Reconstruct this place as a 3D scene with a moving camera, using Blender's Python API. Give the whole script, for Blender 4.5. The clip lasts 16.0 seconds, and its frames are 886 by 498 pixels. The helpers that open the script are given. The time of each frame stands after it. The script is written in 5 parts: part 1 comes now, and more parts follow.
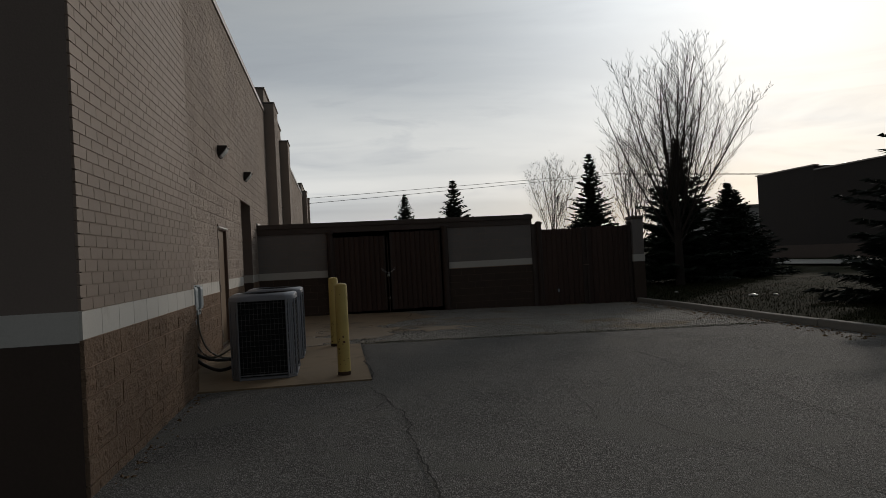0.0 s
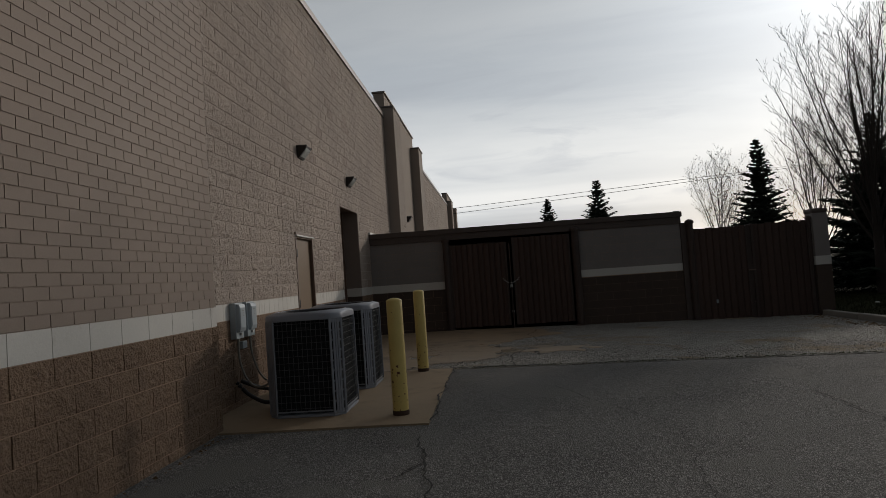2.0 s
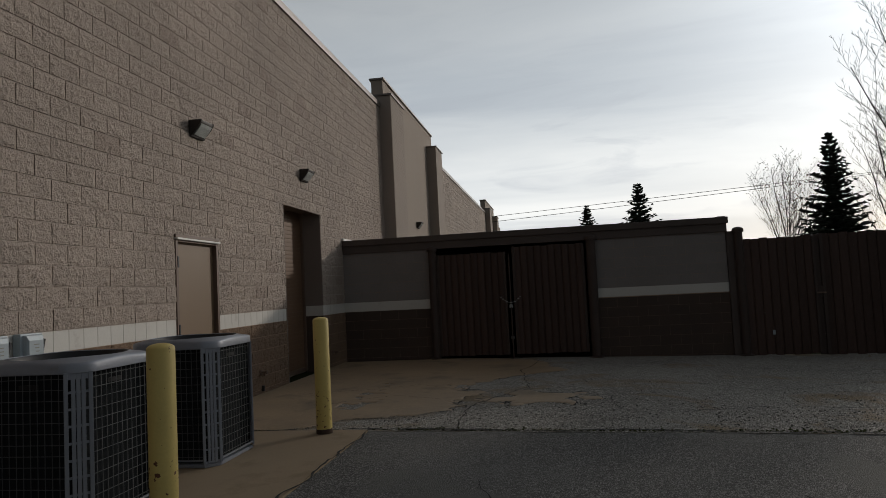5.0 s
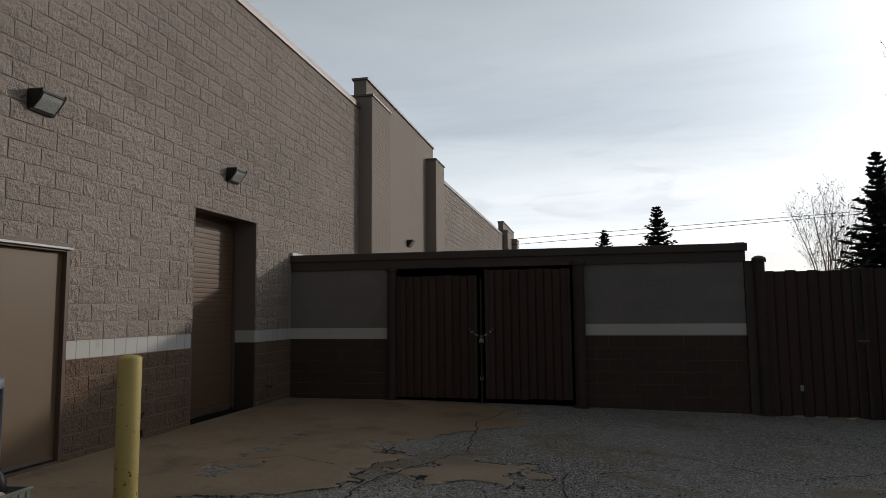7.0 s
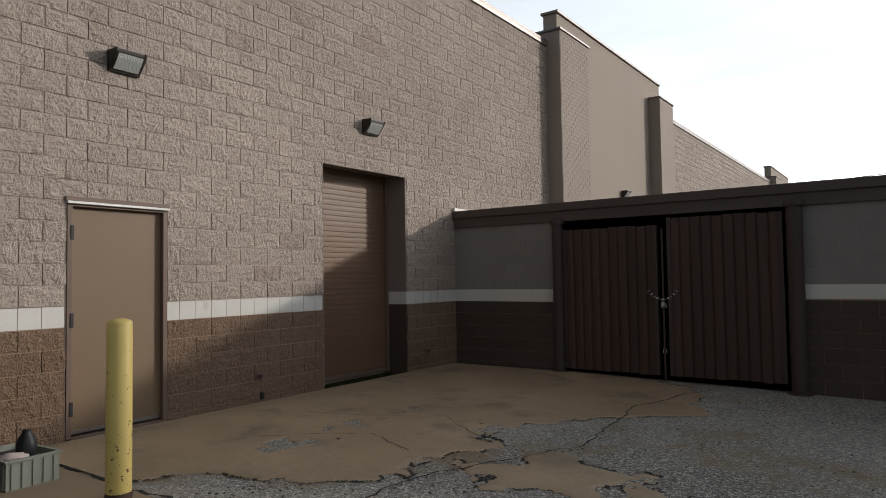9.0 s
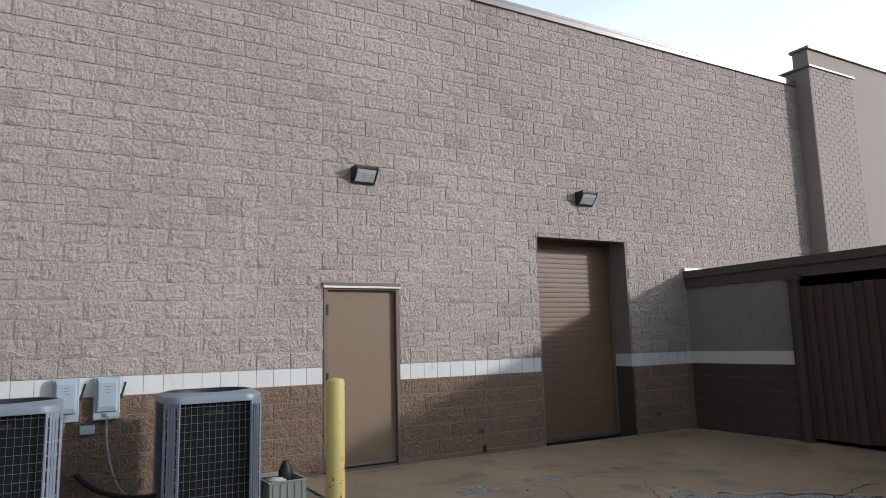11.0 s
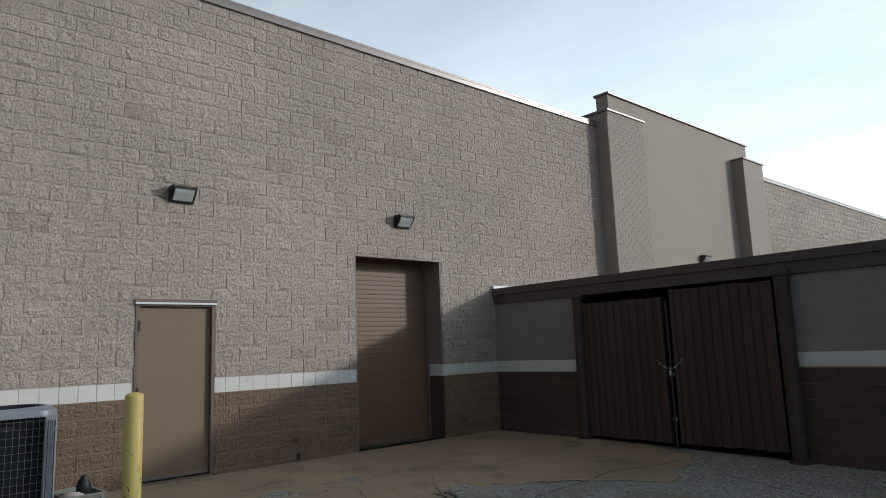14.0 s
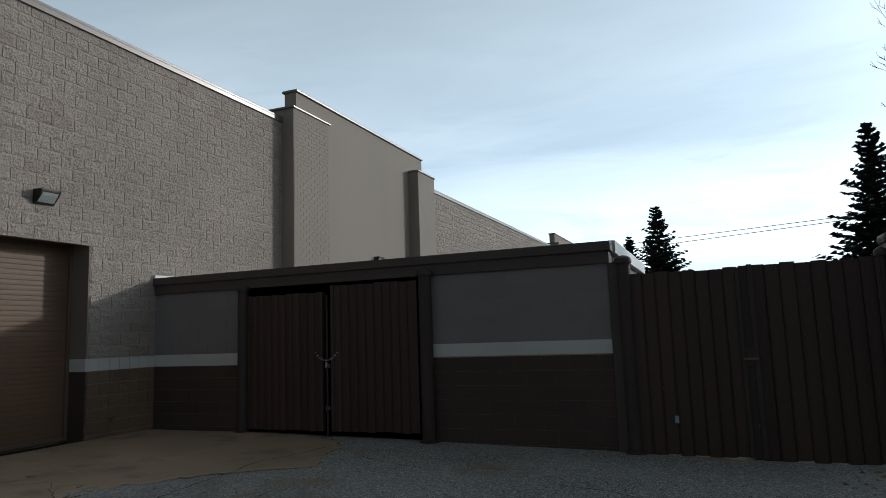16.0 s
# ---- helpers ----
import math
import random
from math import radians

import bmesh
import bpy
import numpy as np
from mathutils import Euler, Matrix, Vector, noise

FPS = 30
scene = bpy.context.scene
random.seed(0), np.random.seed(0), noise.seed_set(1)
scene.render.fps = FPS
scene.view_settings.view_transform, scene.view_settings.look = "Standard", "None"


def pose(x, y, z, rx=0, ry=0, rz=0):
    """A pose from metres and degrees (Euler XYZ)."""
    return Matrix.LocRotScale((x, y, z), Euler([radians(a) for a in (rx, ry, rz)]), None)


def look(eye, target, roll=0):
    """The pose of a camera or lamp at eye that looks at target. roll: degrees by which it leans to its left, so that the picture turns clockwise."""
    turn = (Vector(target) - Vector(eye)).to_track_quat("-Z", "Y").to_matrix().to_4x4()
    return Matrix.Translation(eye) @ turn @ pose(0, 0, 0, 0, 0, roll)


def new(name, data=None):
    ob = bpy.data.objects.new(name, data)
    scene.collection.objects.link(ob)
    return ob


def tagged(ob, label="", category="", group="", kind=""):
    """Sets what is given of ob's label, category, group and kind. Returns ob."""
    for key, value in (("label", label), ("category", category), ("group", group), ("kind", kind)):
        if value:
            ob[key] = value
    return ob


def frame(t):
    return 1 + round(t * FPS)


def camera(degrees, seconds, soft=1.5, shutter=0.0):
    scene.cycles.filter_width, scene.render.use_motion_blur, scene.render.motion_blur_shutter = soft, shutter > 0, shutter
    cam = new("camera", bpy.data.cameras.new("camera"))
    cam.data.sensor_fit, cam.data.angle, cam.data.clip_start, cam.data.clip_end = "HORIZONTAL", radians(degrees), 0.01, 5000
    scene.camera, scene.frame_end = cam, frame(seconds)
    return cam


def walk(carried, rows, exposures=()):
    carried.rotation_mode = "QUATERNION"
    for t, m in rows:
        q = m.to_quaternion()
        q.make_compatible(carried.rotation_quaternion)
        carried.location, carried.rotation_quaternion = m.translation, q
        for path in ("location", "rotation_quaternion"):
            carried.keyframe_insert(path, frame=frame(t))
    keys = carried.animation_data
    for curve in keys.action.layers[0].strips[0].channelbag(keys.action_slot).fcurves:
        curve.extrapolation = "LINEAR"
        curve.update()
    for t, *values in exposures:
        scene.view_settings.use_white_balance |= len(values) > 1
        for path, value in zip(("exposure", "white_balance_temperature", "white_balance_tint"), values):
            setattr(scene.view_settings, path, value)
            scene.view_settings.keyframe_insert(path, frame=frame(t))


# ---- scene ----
cam = camera(67.6, 16.0, soft=0.75)
PATH = [
    (0, (-0.161, 0.24, 1.479), (0.17, 2.212, 1.499), -2.9),
    (0.5, (0.256, 0.76, 1.434), (0.569, 2.735, 1.47), -4.7),
    (1, (0.567, 1.274, 1.365), (0.633, 3.271, 1.449), -3.6),
    (1.5, (0.784, 1.785, 1.374), (0.779, 3.777, 1.551), -2.6),
    (2, (1.031, 2.266, 1.382), (0.88, 4.259, 1.462), -4.0),
    (2.5, (1.309, 2.786, 1.456), (1.167, 4.78, 1.521), -5.1),
    (3, (1.494, 3.267, 1.44), (1.363, 5.258, 1.566), -3.5),
    (3.2, (1.55, 3.385, 1.44), (1.409, 5.374, 1.597), -4.0),
    (5.3, (2.54, 5.891, 1.426), (2.111, 7.842, 1.532), -2.1),
    (5.5, (2.648, 6.118, 1.431), (2.127, 8.046, 1.536), -2.1),
    (6, (2.883, 6.692, 1.447), (2.442, 8.637, 1.597), 0.6),
    (6.5, (3.035, 7.291, 1.452), (2.55, 9.223, 1.63), -0.7),
    (7, (3.3, 7.907, 1.493), (2.877, 9.853, 1.684), -0.5),
    (7.5, (3.555, 8.468, 1.461), (3.38, 10.453, 1.623), -0.1),
    (8, (3.908, 9.01, 1.455), (3.817, 11.003, 1.599), -1.1),
    (8.5, (4.106, 9.568, 1.46), (3.738, 11.534, 1.486), 0.4),
    (8.8, (4.26, 9.824, 1.448), (3.345, 11.601, 1.503), -0.6),
    (9, (4.381, 9.964, 1.441), (3.226, 11.595, 1.526), -0.9),
    (9.2, (4.477, 10.097, 1.43), (3.188, 11.62, 1.574), -0.4),
    (11.3, (5.941, 10.287, 1.514), (4.212, 11.252, 1.792), -1.8),
    (11.5, (6.045, 10.294, 1.532), (4.345, 11.318, 1.783), -2.3),
    (12, (6.336, 10.198, 1.507), (4.758, 11.393, 1.788), -2.3),
    (12.5, (6.453, 10.092, 1.57), (4.988, 11.427, 1.838), -2.3),
    (13, (6.752, 10.199, 1.522), (5.32, 11.564, 1.817), 0.8),
    (13.5, (6.732, 10.273, 1.51), (5.238, 11.562, 1.834), -1.1),
    (14, (6.735, 10.357, 1.501), (5.261, 11.676, 1.797), -2.2),
    (14.5, (6.814, 10.438, 1.497), (5.199, 11.575, 1.81), -2.5),
    (15, (6.956, 10.549, 1.546), (5.326, 11.66, 1.872), -4.5),
    (15.5, (7.06, 10.621, 1.551), (5.61, 11.949, 1.921), -3.1),
    (15.7, (7.175, 10.567, 1.511), (5.986, 12.126, 1.904), 0.2),
    (16, (7.163, 10.526, 1.417), (6.415, 12.363, 1.672), -2.0),
]
# exposure follows the brightness of the view, as the clip's camera did
EXPOSURES = [(0.0, -1.25, 6700, 10), (1.5, -1.10, 6600, 10), (2.0, -1.00, 6700, 11), (2.5, -0.80, 6800, 11), (3.0, -0.95, 6700, 11), (5.5, -0.75, 6600, 10), (6.0, -0.40, 6500, 11), (6.5, -0.80, 6500, 10), (7.0, -0.65, 6400, 10), (7.5, -0.85, 6400, 10), (8.0, -1.10, 6400, 10), (8.3, -1.05, 6700, 10), (8.5, -0.90, 6700, 10), (9.0, 0.28, 6500, 11), (9.2, 0.55, 6500, 11),
             (11.5, 0.7, 5530, 8), (12.3, 0.54, 5480, 5), (13.5, 0.32, 5680, 5), (14.0, 0.24, 5830, 5), (14.5, 0.36, 5880, 6), (15.0, 0.42, 5830, 5), (15.5, 0.24, 5680, 4), (16.0, -0.31, 5680, 2)]
walk(cam, [(t, look(eye, target, roll)) for t, eye, target, roll in PATH], EXPOSURES)

# ---- world and sun ----
SUN_AZ, SUN_EL = 41.0, 16.0  # degrees from +y towards +x, and above the horizon
sun_way = Vector((math.sin(radians(SUN_AZ)) * math.cos(radians(SUN_EL)), math.cos(radians(SUN_AZ)) * math.cos(radians(SUN_EL)), math.sin(radians(SUN_EL))))
world = bpy.data.worlds.new("hazy_evening_sky")
scene.world = world
world.use_nodes = True
wt = world.node_tree
wt.nodes.clear()


def node(tree, kind, **sets):
    n = tree.nodes.new(kind)
    for key, value in sets.items():
        n.inputs[key.replace("_", " ")].default_value = value
    return n


def maths(tree, op, a, b=None, clamp=False):
    n = tree.nodes.new("ShaderNodeMath")
    n.operation, n.use_clamp = op, clamp
    for i, v in enumerate((a, b)):
        if v is None:
            continue
        if isinstance(v, (int, float)):
            n.inputs[i].default_value = v
        else:
            tree.links.new(v, n.inputs[i])
    return n.outputs[0]


def mixed(tree, fac, a, b, blend="MIX"):
    n = tree.nodes.new("ShaderNodeMix")
    n.data_type, n.blend_type = "RGBA", blend
    for i, v in ((0, fac), (6, a), (7, b)):
        if isinstance(v, (int, float)):
            n.inputs[i].default_value = v
        elif isinstance(v, tuple):
            n.inputs[i].default_value = (*v, 1)
        else:
            tree.links.new(v, n.inputs[i])
    return n.outputs[2]


def build_world():
    sky = wt.nodes.new("ShaderNodeTexSky")
    sky.sky_type, sky.sun_disc = "NISHITA", False
    sky.sun_elevation, sky.sun_rotation = radians(SUN_EL), radians(SUN_AZ)
    sky.air_density, sky.dust_density = 1.0, 2.0
    co = wt.nodes.new("ShaderNodeTexCoord").outputs["Generated"]
    dot = wt.nodes.new("ShaderNodeVectorMath")
    dot.operation = "DOT_PRODUCT"
    wt.links.new(co, dot.inputs[0])
    # the cloud is thinnest a little above and beside the sun itself
    dot.inputs[1].default_value = (math.sin(radians(35)) * math.cos(radians(24)), math.cos(radians(35)) * math.cos(radians(24)), math.sin(radians(24)))
    d = maths(wt, "MAXIMUM", dot.outputs["Value"], 0.0)
    # axis near +y, from which the unseen sky behind is dimmed
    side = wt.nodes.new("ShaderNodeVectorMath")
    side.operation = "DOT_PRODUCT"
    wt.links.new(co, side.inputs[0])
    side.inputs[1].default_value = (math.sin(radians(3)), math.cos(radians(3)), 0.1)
    wide = maths(wt, "POWER", d, 4.0)
    near = maths(wt, "POWER", d, 26.0)
    sep = wt.nodes.new("ShaderNodeSeparateXYZ")
    wt.links.new(co, sep.inputs[0])
    # clouds on a flat sheet overhead
    up = maths(wt, "ADD", maths(wt, "MAXIMUM", sep.outputs[2], 0.0), 0.12)
    flat = wt.nodes.new("ShaderNodeCombineXYZ")
    wt.links.new(maths(wt, "DIVIDE", sep.outputs[0], up), flat.inputs[0])
    wt.links.new(maths(wt, "DIVIDE", sep.outputs[1], up), flat.inputs[1])
    turn = wt.nodes.new("ShaderNodeMapping")
    turn.inputs["Rotation"].default_value = (0, 0, radians(-30))
    turn.inputs["Scale"].default_value = (0.35, 1.0, 1.0)
    wt.links.new(flat.outputs[0], turn.inputs[0])
    big = node(wt, "ShaderNodeTexNoise", Scale=0.8, Detail=7.0, Roughness=0.55, Distortion=0.4)
    wt.links.new(turn.outputs[0], big.inputs["Vector"])
    cl = wt.nodes.new("ShaderNodeMapRange")
    cl.inputs["From Min"].default_value, cl.inputs["From Max"].default_value = 0.35, 0.65
    wt.links.new(big.outputs["Fac"], cl.inputs["Value"])
    # cloud sheet: cool grey away from the sun, bright near it, warm low down
    low = maths(wt, "POWER", maths(wt, "SUBTRACT", 1.0, maths(wt, "MAXIMUM", sep.outputs[2], 0.0), True), 9.0)
    warm = maths(wt, "MULTIPLY", low, wide, True)
    tint = mixed(wt, warm, (0.945, 1.0, 1.05), (1.15, 0.98, 0.8))
    # bright low sky, brightest towards the sun, dimmer overhead; dimmed out of view behind and east to darken the walls
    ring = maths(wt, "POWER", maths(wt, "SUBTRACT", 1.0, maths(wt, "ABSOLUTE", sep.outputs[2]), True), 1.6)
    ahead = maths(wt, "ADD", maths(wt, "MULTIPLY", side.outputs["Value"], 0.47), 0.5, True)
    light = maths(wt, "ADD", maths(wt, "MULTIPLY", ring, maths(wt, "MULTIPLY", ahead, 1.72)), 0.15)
    light = maths(wt, "ADD", light, maths(wt, "ADD", maths(wt, "MULTIPLY", wide, 0.34), maths(wt, "MULTIPLY", near, 1.7)))
    grey = mixed(wt, cl.outputs[0], (0.8, 0.84, 0.88), (1.06, 1.06, 1.04))
    streak_low = maths(wt, "POWER", maths(wt, "SUBTRACT", 1.0, maths(wt, "MAXIMUM", sep.outputs[2], 0.0), True), 4.0)
    # long grey streaks of lower cloud, only near the horizon
    lean = wt.nodes.new("ShaderNodeMapping")
    lean.inputs["Rotation"].default_value = (0, 0, 0)
    lean.inputs["Scale"].default_value = (1.6, 1.6, 11.0)
    wt.links.new(co, lean.inputs[0])
    streak = node(wt, "ShaderNodeTexNoise", Scale=1.9, Detail=9.0, Roughness=0.62, Distortion=0.8)
    wt.links.new(lean.outputs[0], streak.inputs["Vector"])
    sr = wt.nodes.new("ShaderNodeMapRange")
    sr.inputs["From Min"].default_value, sr.inputs["From Max"].default_value = 0.52, 0.72
    wt.links.new(streak.outputs["Fac"], sr.inputs["Value"])
    grey = mixed(wt, maths(wt, "MULTIPLY", sr.outputs[0], maths(wt, "MULTIPLY", streak_low, 1.7, True), True), grey, (0.68, 0.71, 0.76))
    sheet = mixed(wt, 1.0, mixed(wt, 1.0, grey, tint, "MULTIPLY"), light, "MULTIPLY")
    thin = mixed(wt, 1.0, sky.outputs[0], (0.1, 0.1, 0.1), "MULTIPLY")
    cover = maths(wt, "ADD", maths(wt, "MULTIPLY", cl.outputs[0], 0.15), 0.82, True)
    bg = wt.nodes.new("ShaderNodeBackground")
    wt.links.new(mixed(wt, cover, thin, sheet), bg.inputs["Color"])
    bg.inputs["Strength"].default_value = 1.0
    out = wt.nodes.new("ShaderNodeOutputWorld")
    wt.links.new(bg.outputs[0], out.inputs["Surface"])


build_world()
sun = new("sun", bpy.data.lights.new("sun", "SUN"))
sun.data.energy, sun.data.angle, sun.data.color = 1.75, radians(2.2), (1.0, 0.92, 0.83)
sun.matrix_world = look(sun_way * 60, (0, 0, 0))

# ---- materials ----


def mat(name, col, rough=0.85, metal=0.0, var=0.25, big=1.2, fine=60.0, bump=0.3, bump_size=0.01, rand=0.0, stain_or_shade=None, stain_or_shade_at=(0.62, 0.72), stain_or_shade_scale=3.0, spec=0.4, streak=False, rise=None, grain=0.4, odd=None):
    """Paint, stone or metal with wear at two scales, fine relief and, if given, stains or painted pit shade of another
    colour.
    """
    m = bpy.data.materials.new(name)
    m.use_nodes = True
    t = m.node_tree
    b = t.nodes["Principled BSDF"]
    co = t.nodes.new("ShaderNodeTexCoord").outputs["Object"]
    geo = t.nodes.new("ShaderNodeNewGeometry")
    pos = geo.outputs["Position"]
    n1 = node(t, "ShaderNodeTexNoise", Scale=big, Detail=5.0, Roughness=0.6)
    t.links.new(pos, n1.inputs["Vector"])
    if streak:
        mp = t.nodes.new("ShaderNodeMapping")
        mp.inputs["Scale"].default_value = (1, 1, 0.12)
        t.links.new(pos, mp.inputs[0])
        t.links.new(mp.outputs[0], n1.inputs["Vector"])
    n2 = node(t, "ShaderNodeTexNoise", Scale=fine, Detail=4.0, Roughness=0.65)
    t.links.new(pos, n2.inputs["Vector"])
    v = maths(t, "ADD", maths(t, "MULTIPLY", n1.outputs["Fac"], 1 - grain), maths(t, "MULTIPLY", n2.outputs["Fac"], grain))
    if rand:
        r = maths(t, "MULTIPLY", maths(t, "ADD", t.nodes.new("ShaderNodeObjectInfo").outputs["Random"], geo.outputs["Random Per Island"]), rand)
        v = maths(t, "ADD", v, maths(t, "SUBTRACT", r, rand))
    mr = t.nodes.new("ShaderNodeMapRange")
    for key, value in (("From Min", 0.25), ("From Max", 0.75), ("To Min", 1 - var), ("To Max", 1 + var)):
        mr.inputs[key].default_value = value
    t.links.new(v, mr.inputs["Value"])
    c = mixed(t, 1.0, col, mr.outputs[0], "MULTIPLY")
    if odd:  # now and then one piece is weathered darker than its neighbours
        each = maths(t, "FRACT", maths(t, "ADD", t.nodes.new("ShaderNodeObjectInfo").outputs["Random"], geo.outputs["Random Per Island"]))
        some = maths(t, "MULTIPLY", maths(t, "GREATER_THAN", each, 0.965), maths(t, "MULTIPLY", n2.outputs["Fac"], 0.9), True)
        c = mixed(t, some, c, odd)
    if stain_or_shade:
        n3 = node(t, "ShaderNodeTexNoise", Scale=stain_or_shade_scale, Detail=6.0, Roughness=0.6)
        t.links.new(pos, n3.inputs["Vector"])
        s = t.nodes.new("ShaderNodeMapRange")
        s.inputs["From Min"].default_value, s.inputs["From Max"].default_value = stain_or_shade_at
        src = n3.outputs["Fac"]
        if rise is not None:  # more of it low down, as splashed or knocked
            z = t.nodes.new("ShaderNodeSeparateXYZ")
            t.links.new(pos, z.inputs[0])
            src = maths(t, "SUBTRACT", src, maths(t, "MULTIPLY", z.outputs[2], rise))
        t.links.new(src, s.inputs["Value"])
        c = mixed(t, s.outputs[0], c, stain_or_shade)
    t.links.new(c, b.inputs["Base Color"])
    b.inputs["Metallic"].default_value = metal
    b.inputs["Specular IOR Level"].default_value = spec
    t.links.new(maths(t, "ADD", maths(t, "MULTIPLY", n1.outputs["Fac"], 0.16), rough - 0.08, True), b.inputs["Roughness"])
    if bump:
        bp = t.nodes.new("ShaderNodeBump")
        bp.inputs["Strength"].default_value, bp.inputs["Distance"].default_value = bump, bump_size
        t.links.new(n2.outputs["Fac"], bp.inputs["Height"])
        t.links.new(bp.outputs[0], b.inputs["Normal"])
    return m


def pavement_mat(name, col, speck, scale, var=0.3, bump=0.5, patch=None, rough=0.9):
    """Asphalt or worn concrete with stones of aggregate showing."""
    m = mat(name, col, rough, var=var, big=0.5, fine=35, bump=0, spec=0.15)
    t = m.node_tree
    b = t.nodes["Principled BSDF"]
    pos = t.nodes.new("ShaderNodeNewGeometry").outputs["Position"]
    vo = node(t, "ShaderNodeTexVoronoi", Scale=scale)
    t.links.new(pos, vo.inputs["Vector"])
    old = b.inputs["Base Color"].links[0].from_socket
    mr = t.nodes.new("ShaderNodeMapRange")
    mr.inputs["From Min"].default_value, mr.inputs["From Max"].default_value = 0.55, 0.95
    sep = t.nodes.new("ShaderNodeSeparateColor")
    t.links.new(vo.outputs["Color"], sep.inputs[0])
    t.links.new(sep.outputs[0], mr.inputs["Value"])
    c = mixed(t, mr.outputs[0], old, speck)
    if patch:
        n = node(t, "ShaderNodeTexNoise", Scale=0.55, Detail=8.0, Roughness=0.62, Distortion=0.5)
        t.links.new(pos, n.inputs["Vector"])
        pr = t.nodes.new("ShaderNodeMapRange")
        pr.inputs["From Min"].default_value, pr.inputs["From Max"].default_value = 0.53, 0.62
        t.links.new(n.outputs["Fac"], pr.inputs["Value"])
        c = mixed(t, pr.outputs[0], c, patch)
    t.links.new(c, b.inputs["Base Color"])
    bp = t.nodes.new("ShaderNodeBump")
    bp.inputs["Strength"].default_value, bp.inputs["Distance"].default_value = bump, 0.012
    t.links.new(maths(t, "ADD", vo.outputs["Distance"], maths(t, "MULTIPLY", sep.outputs[1], 0.4)), bp.inputs["Height"])
    t.links.new(bp.outputs[0], b.inputs["Normal"])
    return m


